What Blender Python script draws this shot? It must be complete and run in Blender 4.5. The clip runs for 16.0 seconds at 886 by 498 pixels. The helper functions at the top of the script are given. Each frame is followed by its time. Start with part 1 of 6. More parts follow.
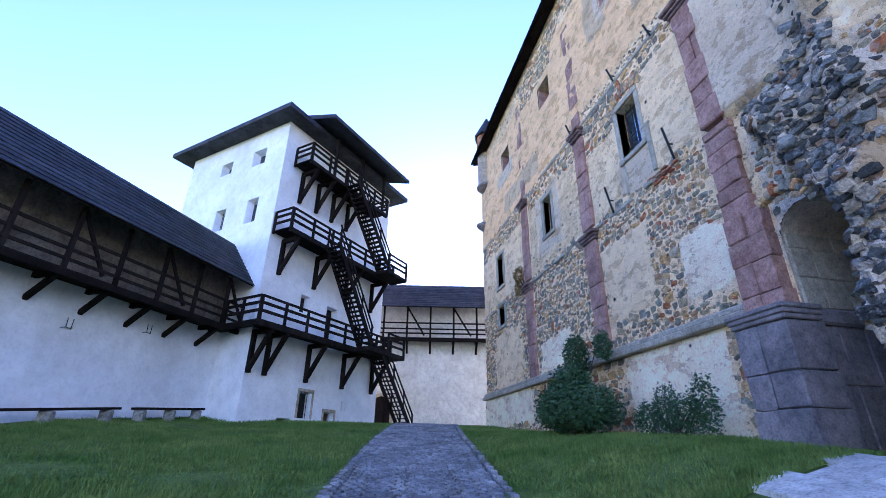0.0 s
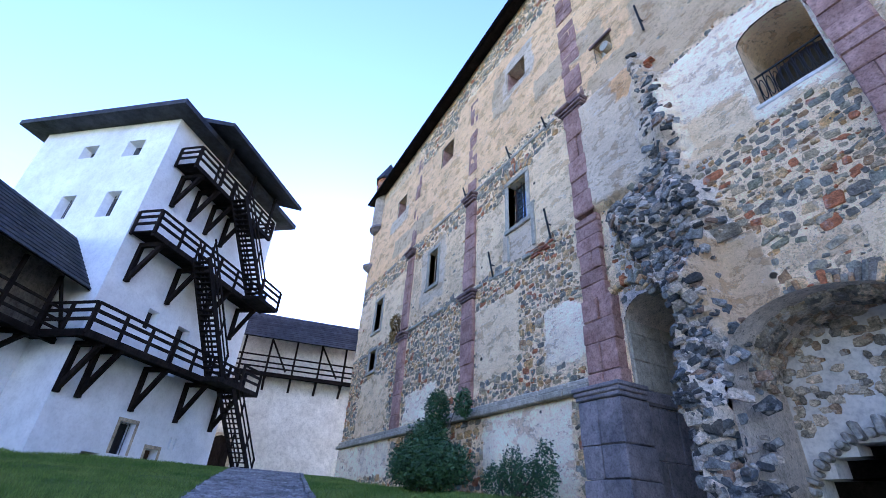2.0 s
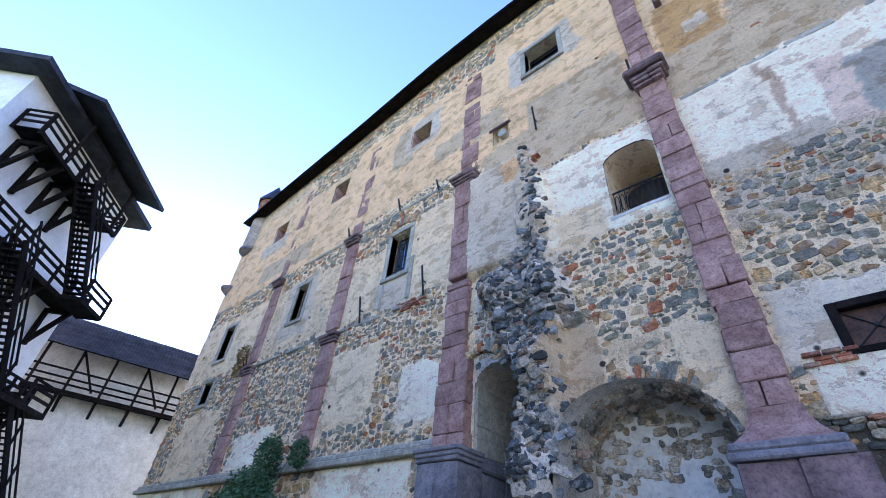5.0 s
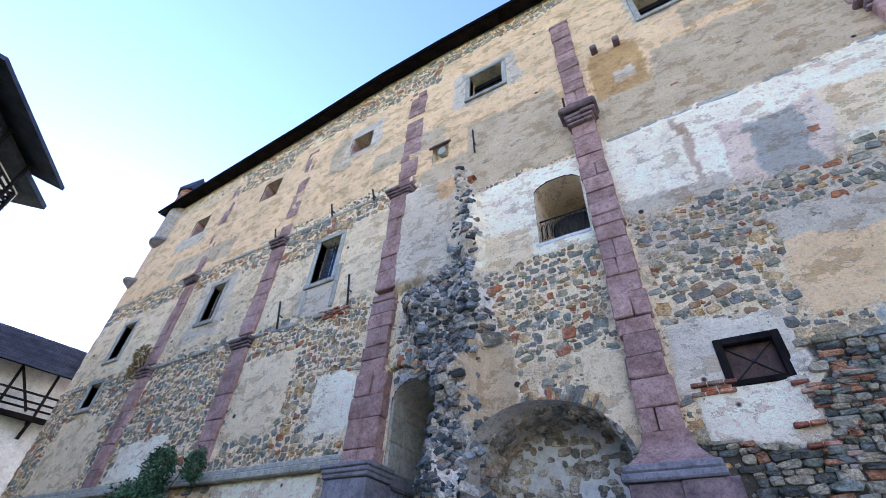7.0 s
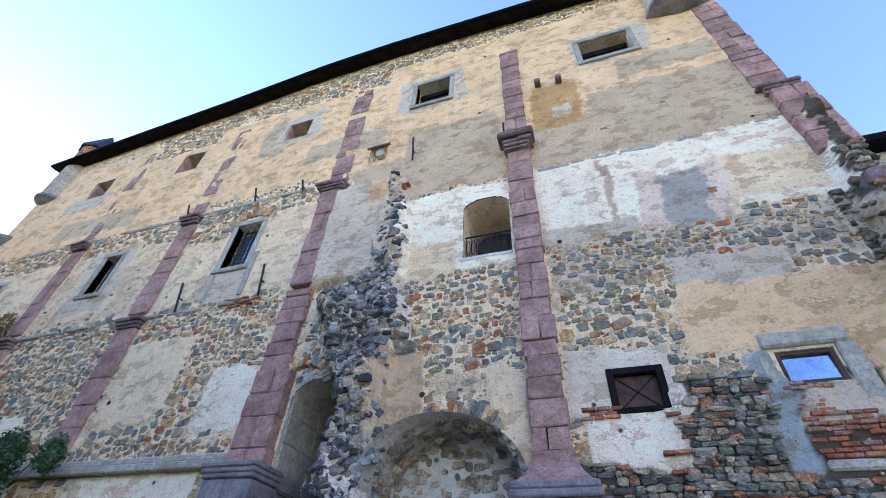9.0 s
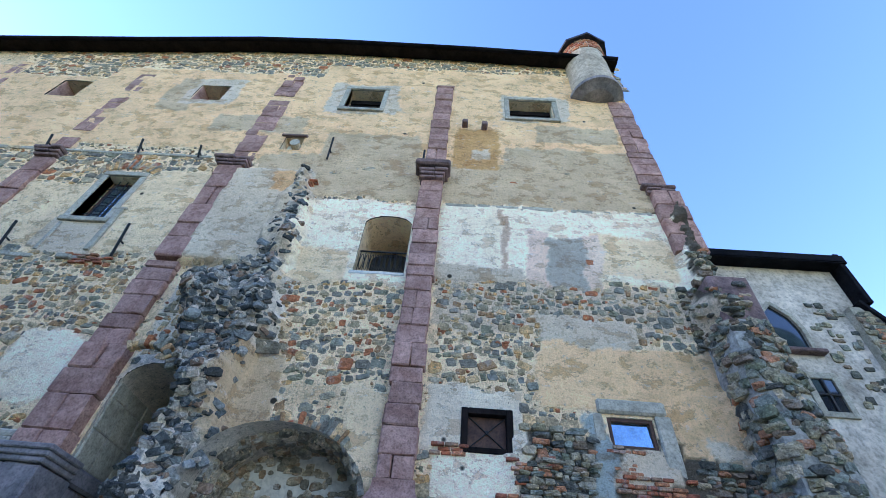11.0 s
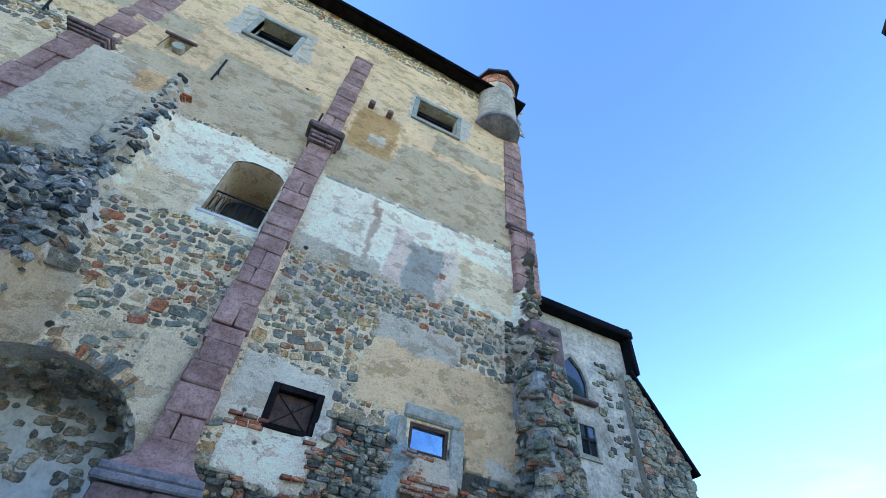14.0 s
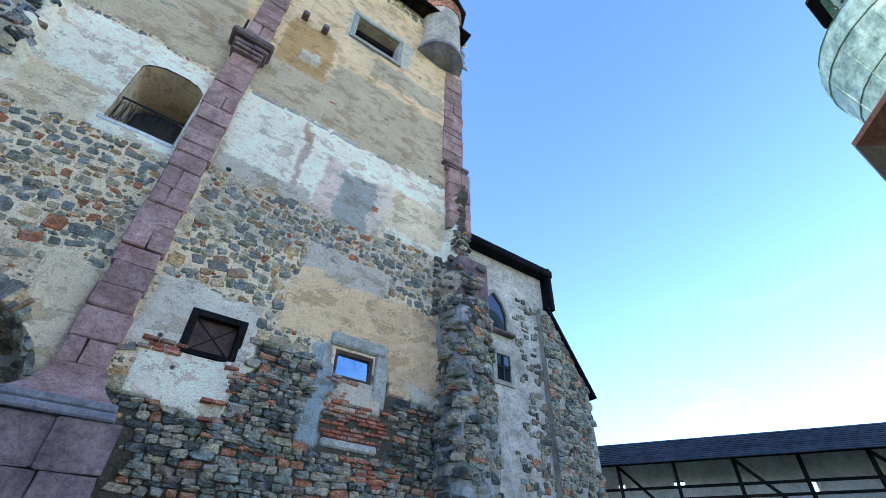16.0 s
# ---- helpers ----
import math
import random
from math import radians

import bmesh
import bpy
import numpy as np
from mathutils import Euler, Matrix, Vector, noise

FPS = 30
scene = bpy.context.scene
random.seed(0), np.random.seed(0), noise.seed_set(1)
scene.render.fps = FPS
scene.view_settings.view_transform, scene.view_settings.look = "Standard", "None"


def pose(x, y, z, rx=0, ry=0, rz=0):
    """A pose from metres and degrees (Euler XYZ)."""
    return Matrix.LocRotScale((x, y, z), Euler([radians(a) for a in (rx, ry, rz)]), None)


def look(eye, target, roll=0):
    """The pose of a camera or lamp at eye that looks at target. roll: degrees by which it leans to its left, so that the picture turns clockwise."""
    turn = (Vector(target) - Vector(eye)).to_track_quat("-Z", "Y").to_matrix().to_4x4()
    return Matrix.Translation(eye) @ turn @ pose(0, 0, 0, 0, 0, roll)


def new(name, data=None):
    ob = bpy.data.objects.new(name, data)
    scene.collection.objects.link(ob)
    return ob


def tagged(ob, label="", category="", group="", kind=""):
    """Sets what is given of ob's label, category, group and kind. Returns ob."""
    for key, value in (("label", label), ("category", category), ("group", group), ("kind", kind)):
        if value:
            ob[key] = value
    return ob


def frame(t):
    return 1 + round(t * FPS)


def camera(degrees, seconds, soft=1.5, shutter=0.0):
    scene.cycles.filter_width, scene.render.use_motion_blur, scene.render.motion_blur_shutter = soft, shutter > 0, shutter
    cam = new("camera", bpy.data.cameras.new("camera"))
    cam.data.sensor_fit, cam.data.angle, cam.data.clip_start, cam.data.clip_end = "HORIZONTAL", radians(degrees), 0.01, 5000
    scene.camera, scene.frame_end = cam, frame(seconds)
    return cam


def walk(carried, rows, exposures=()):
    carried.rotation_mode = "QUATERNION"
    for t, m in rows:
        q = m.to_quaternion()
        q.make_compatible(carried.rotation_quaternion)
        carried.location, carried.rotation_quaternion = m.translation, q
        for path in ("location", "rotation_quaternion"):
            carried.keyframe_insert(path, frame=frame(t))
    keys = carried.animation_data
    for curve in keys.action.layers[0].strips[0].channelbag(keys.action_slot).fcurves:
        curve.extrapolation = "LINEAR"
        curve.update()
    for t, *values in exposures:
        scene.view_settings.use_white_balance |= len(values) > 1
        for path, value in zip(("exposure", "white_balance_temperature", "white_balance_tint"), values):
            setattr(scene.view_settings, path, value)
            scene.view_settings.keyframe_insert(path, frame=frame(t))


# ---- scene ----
cam = camera(88.9, 16.0, 0.9)
PATH = [
    (0, (0.266, 0.604, 1.249), (-1.516, 1.000, 2.066), 0.75),
    (0.5, (0.269, 0.611, 1.250), (-1.436, 1.186, 2.123), 1.83),
    (1, (0.273, 0.615, 1.252), (-1.373, 1.302, 2.157), 2.25),
    (1.5, (0.278, 0.618, 1.254), (-1.301, 1.379, 2.218), 3.21),
    (2, (0.285, 0.622, 1.256), (-1.235, 1.443, 2.264), 3.58),
    (2.5, (0.293, 0.625, 1.256), (-1.178, 1.494, 2.296), 3.80),
    (3, (0.304, 0.628, 1.255), (-1.117, 1.545, 2.324), 3.71),
    (3.5, (0.317, 0.633, 1.252), (-1.029, 1.611, 2.362), 3.93),
    (4, (0.333, 0.637, 1.248), (-0.929, 1.675, 2.400), 4.98),
    (6.5, (0.359, 0.649, 1.243), (-0.536, 1.903, 2.518), 3.91),
    (7, (0.374, 0.650, 1.238), (-0.460, 1.936, 2.523), 3.80),
    (7.5, (0.388, 0.650, 1.234), (-0.368, 1.970, 2.532), 3.64),
    (8, (0.399, 0.651, 1.232), (-0.307, 1.990, 2.539), 4.17),
    (8.5, (0.405, 0.654, 1.233), (-0.224, 2.022, 2.549), 4.11),
    (9, (0.407, 0.658, 1.238), (-0.123, 2.060, 2.563), 3.66),
    (11.5, (0.424, 0.669, 1.249), (0.461, 2.064, 2.681), 5.70),
    (12, (0.416, 0.674, 1.257), (0.556, 2.055, 2.697), 5.87),
    (12.5, (0.405, 0.671, 1.258), (0.640, 2.034, 2.703), 6.86),
    (13, (0.392, 0.662, 1.252), (0.712, 2.008, 2.697), 6.61),
    (13.5, (0.383, 0.650, 1.244), (0.794, 1.976, 2.684), 7.18),
    (14, (0.380, 0.638, 1.237), (0.894, 1.935, 2.669), 6.55),
    (14.5, (0.383, 0.627, 1.232), (0.989, 1.905, 2.646), 5.97),
    (15, (0.389, 0.618, 1.231), (1.099, 1.909, 2.583), 4.53),
    (15.5, (0.397, 0.610, 1.229), (1.199, 1.905, 2.525), 3.21),
    (16, (0.399, 0.605, 1.227), (1.272, 1.916, 2.460), 1.78),
]
EXPOSURES = [(0.0, 2.2, 5550, 32), (4.0, 2.18, 5650, 28), (9.0, 2.31, 6250, 25), (12.5, 2.03, 5650, 9), (15.0, 2.06, 5600, 9), (16.0, 2.1, 5800, 13)]
walk(cam, [(t, look(eye, target, roll)) for t, eye, target, roll in PATH], EXPOSURES)

# ---- world and light ----
SUN_DIR = Vector((-0.965, 0.26, 0.0)).normalized()
SUN_EL = radians(22)
world = bpy.data.worlds.new("sky")
scene.world = world
world.use_nodes = True
wn = world.node_tree.nodes
sky = wn.new("ShaderNodeTexSky")
sky.sky_type = "NISHITA"
sky.sun_disc = False
sky.sun_elevation = SUN_EL
sky.sun_rotation = math.atan2(SUN_DIR.x, SUN_DIR.y)
sky.air_density, sky.dust_density, sky.ozone_density = 1.0, 0.05, 1.6
deep = wn.new("ShaderNodeHueSaturation")
deep.inputs["Saturation"].default_value = 1.15
deep.inputs["Hue"].default_value = 0.513
world.node_tree.links.new(sky.outputs[0], deep.inputs["Color"])
# thin wisps of cloud low over the horizon
tc = wn.new("ShaderNodeTexCoord")
stretch_ = wn.new("ShaderNodeVectorMath")
stretch_.operation = "MULTIPLY"
stretch_.inputs[1].default_value = (2.2, 2.2, 9.0)
wisp = wn.new("ShaderNodeTexNoise")
wisp.inputs["Scale"].default_value, wisp.inputs["Detail"].default_value, wisp.inputs["Roughness"].default_value = 1.3, 7.0, 0.62
thin = wn.new("ShaderNodeMapRange")
thin.inputs["From Min"].default_value, thin.inputs["From Max"].default_value, thin.inputs["To Max"].default_value = 0.52, 0.78, 0.5
sep = wn.new("ShaderNodeSeparateXYZ")
low = wn.new("ShaderNodeMapRange")
low.inputs["From Min"].default_value, low.inputs["From Max"].default_value = 0.5, 0.22
both = wn.new("ShaderNodeMath")
both.operation = "MULTIPLY"
veil = wn.new("ShaderNodeMix")
veil.data_type = "RGBA"
veil.inputs[7].default_value = (2.6, 2.7, 2.9, 1.0)
wl_ = world.node_tree.links
wl_.new(tc.outputs["Generated"], stretch_.inputs[0])
wl_.new(stretch_.outputs[0], wisp.inputs["Vector"])
wl_.new(wisp.outputs["Fac"], thin.inputs["Value"])
wl_.new(tc.outputs["Generated"], sep.inputs[0])
wl_.new(sep.outputs["Z"], low.inputs["Value"])
wl_.new(thin.outputs[0], both.inputs[0])
wl_.new(low.outputs[0], both.inputs[1])
wl_.new(both.outputs[0], veil.inputs[0])
wl_.new(deep.outputs[0], veil.inputs[6])
wl_.new(veil.outputs[2], wn["Background"].inputs[0])
wn["Background"].inputs[1].default_value = 0.15
scene.view_settings.exposure = 0.0
sun = new("sun", bpy.data.lights.new("sun", "SUN"))
sun.data.energy, sun.data.angle, sun.data.color = 1.4, radians(0.6), (1.0, 0.86, 0.7)
sd = (SUN_DIR * math.cos(SUN_EL) + Vector((0, 0, math.sin(SUN_EL)))).normalized()
sun.matrix_world = look(sd * 80, (0, 0, 0))


# ---- materials ----
def rgb(c):
    return (*c, 1.0)


class Mat:
    """A small builder for node materials."""

    def __init__(self, name, rough=0.9, metal=0.0):
        self.m = bpy.data.materials.new(name)
        self.m.use_nodes = True
        self.t = self.m.node_tree
        self.b = self.t.nodes["Principled BSDF"]
        self.b.inputs["Roughness"].default_value = rough
        self.b.inputs["Metallic"].default_value = metal
        self.co = self.node("ShaderNodeNewGeometry").outputs["Position"]
        self.island = self.co.node.outputs["Random Per Island"]

    def node(self, kind, **kw):
        n = self.t.nodes.new(kind)
        for k, v in kw.items():
            n[k] = v
        return n

    def link(self, a, b):
        self.t.links.new(a, b)

    def noise(self, scale, detail=4.0, rough=0.55, co=None, stretch=None):
        n = self.t.nodes.new("ShaderNodeTexNoise")
        n.inputs["Scale"].default_value = scale
        n.inputs["Detail"].default_value = detail
        n.inputs["Roughness"].default_value = rough
        src = co or self.co
        if stretch:
            v = self.t.nodes.new("ShaderNodeVectorMath")
            v.operation = "MULTIPLY"
            v.inputs[1].default_value = stretch
            self.link(src, v.inputs[0])
            src = v.outputs[0]
        self.link(src, n.inputs["Vector"])
        return n.outputs["Fac"]

    def ramp(self, fac, stops):
        r = self.t.nodes.new("ShaderNodeValToRGB")
        e = r.color_ramp.elements
        while len(e) < len(stops):
            e.new(0.5)
        for el, (p, c) in zip(e, stops):
            el.position, el.color = p, rgb(c if isinstance(c, tuple) else (c, c, c))
        self.link(fac, r.inputs[0])
        return r.outputs[0]

    def mix(self, fac, a, b, how="MIX"):
        n = self.t.nodes.new("ShaderNodeMix")
        n.data_type, n.blend_type = "RGBA", how
        for sock, v in ((n.inputs[0], fac), (n.inputs[6], a), (n.inputs[7], b)):
            if isinstance(v, (int, float)):
                sock.default_value = v
            elif isinstance(v, tuple):
                sock.default_value = rgb(v)
            else:
                self.link(v, sock)
        return n.outputs[2]

    def math(self, how, a, b):
        n = self.t.nodes.new("ShaderNodeMath")
        n.operation = how
        for sock, v in zip(n.inputs, (a, b)):
            if isinstance(v, (int, float)):
                sock.default_value = v
            else:
                self.link(v, sock)
        return n.outputs[0]

    def color(self, c):
        if isinstance(c, tuple):
            self.b.inputs["Base Color"].default_value = rgb(c)
        else:
            self.link(c, self.b.inputs["Base Color"])

    def bump(self, height, strength=0.5, distance=0.02):
        n = self.t.nodes.new("ShaderNodeBump")
        n.inputs["Strength"].default_value = strength
        n.inputs["Distance"].default_value = distance
        self.link(height, n.inputs["Height"])
        self.link(n.outputs[0], self.b.inputs["Normal"])


def simple(name, dark, light, scale=3.0, rough=0.85, metal=0.0, bump=0.3, dist=0.02, fine=25.0, stretch=None, island=0.0, spec=0.3, con=0.5):
    """Two-tone worn surface: broad stains, fine grain and relief."""
    m = Mat(name, rough, metal)
    broad = m.noise(scale, 5, 0.6, stretch=stretch)
    c = m.ramp(broad, [(0.32, dark), (0.68, light)])
    g = m.noise(fine, 3, 0.6, stretch=stretch)
    c = m.mix(con, c, m.ramp(g, [(0.32, 0.3), (0.5, 0.95), (0.7, 1.15)]), "MULTIPLY")
    mid = m.noise(scale * 4.0, 6, 0.7, stretch=stretch)
    c = m.mix(con, c, m.ramp(mid, [(0.32, 0.5), (0.5, 1.0), (0.68, 1.2)]), "MULTIPLY")
    if island:
        info = m.t.nodes.new("ShaderNodeObjectInfo")
        pick = m.math("FRACT", m.math("ADD", m.island, m.math("MULTIPLY", info.outputs["Random"], 5.7)), 0.0)
        c = m.mix(island, c, m.ramp(pick, [(0.0, 0.5), (1.0, 1.35)]), "MULTIPLY")
    m.color(c)
    m.bump(g, bump, dist)
    m.b.inputs["Specular IOR Level"].default_value = spec
    return m.m


def wall_material():
    """Rendered rubble wall: coats of old plaster broken away to mortar where 'cover' is low; 'tint' is the colour of the coat or the bedding."""
    m = Mat("old_rendered_wall", 0.95)
    m.b.inputs["Specular IOR Level"].default_value = 0.15
    at = m.t.nodes.new("ShaderNodeAttribute")
    at.attribute_name = "cover"
    tint = m.t.nodes.new("ShaderNodeAttribute")
    tint.attribute_name = "tint"
    n1, n2, n3, n4 = m.noise(0.9, 7, 0.68), m.noise(5.0, 7, 0.72), m.noise(34.0, 4, 0.65), m.noise(2.6, 8, 0.75, stretch=(0.7, 0.7, 1.7))
    edge = m.math("ADD", at.outputs["Fac"], m.math("MULTIPLY", m.math("SUBTRACT", n2, 0.5), 0.8))
    mask = m.ramp(edge, [(0.5, 0.0), (0.515, 1.0)])
    base = tint.outputs["Color"]
    plaster = m.mix(0.8, base, m.ramp(n1, [(0.3, (0.78, 0.72, 0.66)), (0.44, (1.06, 1.0, 0.96)), (0.6, (1.2, 1.16, 1.12)), (0.7, (1.32, 1.28, 1.24))]), "MULTIPLY")
    # flaked top coat: sharp-edged lighter and darker scales
    plaster = m.mix(m.ramp(n4, [(0.555, 0.0), (0.57, 0.35)]), plaster, m.mix(1.0, plaster, (0.72, 0.68, 0.66), "MULTIPLY"))
    plaster = m.mix(m.ramp(n4, [(0.37, 0.35), (0.385, 0.0)]), plaster, (0.74, 0.7, 0.62))
    flake = m.noise(4.2, 9, 0.78)
    plaster = m.mix(m.ramp(flake, [(0.575, 0.0), (0.585, 0.5)]), plaster, m.mix(1.0, plaster, (0.62, 0.52, 0.42), "MULTIPLY"))
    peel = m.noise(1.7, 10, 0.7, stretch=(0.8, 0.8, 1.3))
    plaster = m.mix(m.ramp(peel, [(0.56, 0.0), (0.566, 0.65)]), plaster, m.mix(1.0, plaster, (0.70, 0.58, 0.47), "MULTIPLY"))
    # thin dark rim on each peel: its edge shadow painted as a line
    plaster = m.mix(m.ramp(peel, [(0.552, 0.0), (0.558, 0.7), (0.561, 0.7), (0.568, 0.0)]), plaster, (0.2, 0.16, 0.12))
    plaster = m.mix(m.ramp(n2, [(0.63, 0.0), (0.645, 0.55)]), plaster, (0.42, 0.37, 0.31))
    n5 = m.noise(80.0, 4, 0.7)
    plaster = m.mix(0.35, plaster, m.ramp(n3, [(0.3, 0.45), (0.44, 1.0), (0.7, 1.12)]), "MULTIPLY")
    plaster = m.mix(0.25, plaster, m.ramp(n5, [(0.3, 0.45), (0.5, 1.05), (0.7, 1.2)]), "MULTIPLY")
    n6 = m.noise(15.0, 7, 0.75)
    plaster = m.mix(0.6, plaster, m.ramp(n6, [(0.34, 0.4), (0.42, 0.9), (0.56, 1.06), (0.68, 1.2)]), "MULTIPLY")
    vor = m.t.nodes.new("ShaderNodeTexVoronoi")
    vor.inputs["Scale"].default_value = 3.1
    m.link(m.co, vor.inputs["Vector"])
    plaster = m.mix(m.ramp(vor.outputs["Distance"], [(0.035, 0.85), (0.06, 0.0)]), plaster, (0.1, 0.085, 0.07))
    # putlog holes: the dark inside each is painted as a dot, nothing is cut
    hole_shade = m.t.nodes.new("ShaderNodeTexVoronoi")
    hole_shade.inputs["Scale"].default_value = 0.85
    m.link(m.co, hole_shade.inputs["Vector"])
    plaster = m.mix(m.ramp(hole_shade.outputs["Distance"], [(0.05, 0.95), (0.07, 0.0)]), plaster, (0.02, 0.017, 0.013))
    # crevice darkness of the mortar, painted in at random spots
    pit_shade = m.ramp(m.noise(11.0, 5, 0.7), [(0.6, 0.0), (0.66, 0.6)])
    mortar = m.mix(0.9, base, m.ramp(n2, [(0.3, (0.62, 0.57, 0.5)), (0.5, (1.16, 1.07, 1.0)), (0.7, (1.42, 1.34, 1.26))]), "MULTIPLY")
    mortar = m.mix(0.5, mortar, m.ramp(n3, [(0.32, 0.35), (0.5, 1.0), (0.68, 1.2)]), "MULTIPLY")
    mortar = m.mix(0.3, mortar, m.ramp(n5, [(0.3, 0.4), (0.5, 1.05), (0.7, 1.2)]), "MULTIPLY")
    mortar = m.mix(m.ramp(n6, [(0.36, 0.7), (0.44, 0.0)]), mortar, (0.2, 0.17, 0.13))
    mortar = m.mix(pit_shade, mortar, (0.06, 0.052, 0.04))
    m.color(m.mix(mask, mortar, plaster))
    h = m.math("ADD", m.math("MULTIPLY", mask, 0.9), m.math("ADD", m.math("MULTIPLY", n2, 0.9), m.math("ADD", m.math("MULTIPLY", n3, 0.35), m.math("ADD", m.math("MULTIPLY", n4, 0.5), m.math("MULTIPLY", n6, 0.8)))))
    m.bump(h, 1.0, 0.045)
    return m.m


def rubble_material(name, palette, grime=0.35):
    m = Mat(name, 0.9)
    m.b.inputs["Specular IOR Level"].default_value = 0.2
    info = m.t.nodes.new("ShaderNodeObjectInfo")
    pick = m.math("FRACT", m.math("ADD", m.island, m.math("MULTIPLY", info.outputs["Random"], 7.31)), 0.0)
    r = m.t.nodes.new("ShaderNodeValToRGB")
    r.color_ramp.interpolation = "CONSTANT"
    e = r.color_ramp.elements
    while len(e) < len(palette):
        e.new(0.5)
    for i, (el, c) in enumerate(zip(e, palette)):
        el.position, el.color = i / len(palette), rgb(c)
    m.link(pick, r.inputs[0])
    n1, n2 = m.noise(6.0, 7, 0.7), m.noise(30.0, 5, 0.7)
    c = m.mix(0.85, r.outputs[0], m.ramp(n1, [(0.32, (0.42, 0.37, 0.32)), (0.5, (1.28, 1.11, 0.94)), (0.68, (2.15, 1.85, 1.57))]), "MULTIPLY")
    c = m.mix(0.8, c, m.ramp(n2, [(0.32, 0.35), (0.65, 1.4)]), "MULTIPLY")
    c = m.mix(m.ramp(m.noise(3.4, 7, 0.7), [(0.54, 0.0), (0.62, grime)]), c, (0.56, 0.52, 0.44))
    m.color(c)
    m.bump(m.math("ADD", n1, m.math("MULTIPLY", n2, 0.6)), 0.9, 0.05)
    return m.m


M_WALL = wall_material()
M_RUBBLE = rubble_material("mixed_rubble_stone", [(0.36, 0.30, 0.19), (0.50, 0.32, 0.14), (0.20, 0.19, 0.155), (0.54, 0.38, 0.19), (0.30, 0.28, 0.20), (0.38, 0.15, 0.07), (0.42, 0.34, 0.22),
                                                  (0.22, 0.22, 0.15), (0.56, 0.42, 0.24), (0.26, 0.27, 0.22), (0.33, 0.21, 0.11), (0.17, 0.165, 0.14), (0.38, 0.34, 0.24), (0.20, 0.21, 0.18)], 0.35)
M_RECESS = rubble_material("recess_rubble_stone", [(0.40, 0.37, 0.29), (0.26, 0.25, 0.21), (0.47, 0.42, 0.32), (0.18, 0.175, 0.15), (0.33, 0.30, 0.23), (0.30, 0.23, 0.16)], 0.6)
M_DARKRUB = rubble_material("dark_rubble_stone", [(0.10, 0.11, 0.095), (0.22, 0.23, 0.18), (0.32, 0.29, 0.205), (0.15, 0.17, 0.12), (0.40, 0.35, 0.25), (0.19, 0.15, 0.11), (0.29, 0.275, 0.21), (0.20, 0.23, 0.20), (0.36, 0.18, 0.10), (0.085, 0.09, 0.08), (0.26, 0.245, 0.165)], 0.3)
M_STUBROCK = rubble_material("dark_slaty_stone", [(0.06, 0.07, 0.075), (0.17, 0.19, 0.19), (0.30, 0.31, 0.29), (0.085, 0.10, 0.105), (0.46, 0.42, 0.35), (0.10, 0.10, 0.09), (0.19, 0.215, 0.22), (0.05, 0.055, 0.055), (0.30, 0.28, 0.24), (0.24, 0.17, 0.12), (0.085, 0.105, 0.115)], 0.5)
M_BRICK = rubble_material("old_red_brick", [(0.36, 0.13, 0.07), (0.28, 0.11, 0.07), (0.42, 0.2, 0.11), (0.33, 0.22, 0.15)], 0.4)
M_RED = simple("red_sandstone", (0.30, 0.155, 0.115), (0.54, 0.325, 0.25), 2.4, 0.9, bump=0.6, dist=0.025, island=0.4, spec=0.15)
M_REDDARK = simple("weathered_red_sandstone", (0.13, 0.085, 0.075), (0.31, 0.195, 0.17), 2.2, 0.9, bump=0.5, dist=0.03, island=0.5)
M_MORTAR = simple("rubble_core_mortar", (0.24, 0.225, 0.19), (0.5, 0.46, 0.38), 3.0, 0.95, bump=0.8, dist=0.05, fine=9, spec=0.1)
M_STAIN = simple("stained_plaster", (0.34, 0.27, 0.19), (0.62, 0.5, 0.36), 1.4, 0.95, bump=0.5, dist=0.03, fine=11, spec=0.1)
M_GREYST = simple("grey_dressed_stone", (0.34, 0.30, 0.22), (0.54, 0.475, 0.355), 2.2, 0.85, bump=0.4, dist=0.015, island=0.3)
M_PED = simple("dark_plinth_ashlar", (0.16, 0.145, 0.145), (0.34, 0.29, 0.275), 1.6, 0.8, bump=0.4, dist=0.02, island=0.4)
M_LIME = simple("white_limewash", (0.78, 0.76, 0.73), (0.95, 0.94, 0.92), 0.5, 0.95, bump=0.3, dist=0.03, fine=9, spec=0.1, con=0.12)
M_CREAM = simple("cream_limewash", (0.60, 0.55, 0.46), (0.78, 0.73, 0.63), 0.9, 0.95, bump=0.4, fine=12, spec=0.1, con=0.3)
M_TIMBER = simple("dark_stained_timber", (0.008, 0.006, 0.005), (0.024, 0.017, 0.014), 2.0, 0.85, bump=0.4, dist=0.01, fine=18, stretch=(1, 1, 0.4), island=0.6, spec=0.08)
M_SHINGLE = simple("weathered_shingle", (0.016, 0.017, 0.021), (0.055, 0.056, 0.066), 1.2, 0.75, bump=0.5, dist=0.02, fine=20, island=0.6, spec=0.3)
M_ROOFPAL = simple("dark_roof_edge", (0.006, 0.006, 0.007), (0.016, 0.015, 0.017), 1.5, 0.9, bump=0.2, spec=0.05)
M_IRON = simple("wrought_iron", (0.008, 0.008, 0.008), (0.025, 0.022, 0.02), 6, 0.6, 0.0, bump=0.2, dist=0.004)
M_DOOR = simple("brown_painted_wood", (0.05, 0.022, 0.012), (0.12, 0.055, 0.03), 5, 0.6, bump=0.3, dist=0.006)
M_COPPER = simple("green_copper", (0.09, 0.16, 0.125), (0.30, 0.42, 0.34), 1.6, 0.55, 0.2, bump=0.2, dist=0.01, island=0.3)
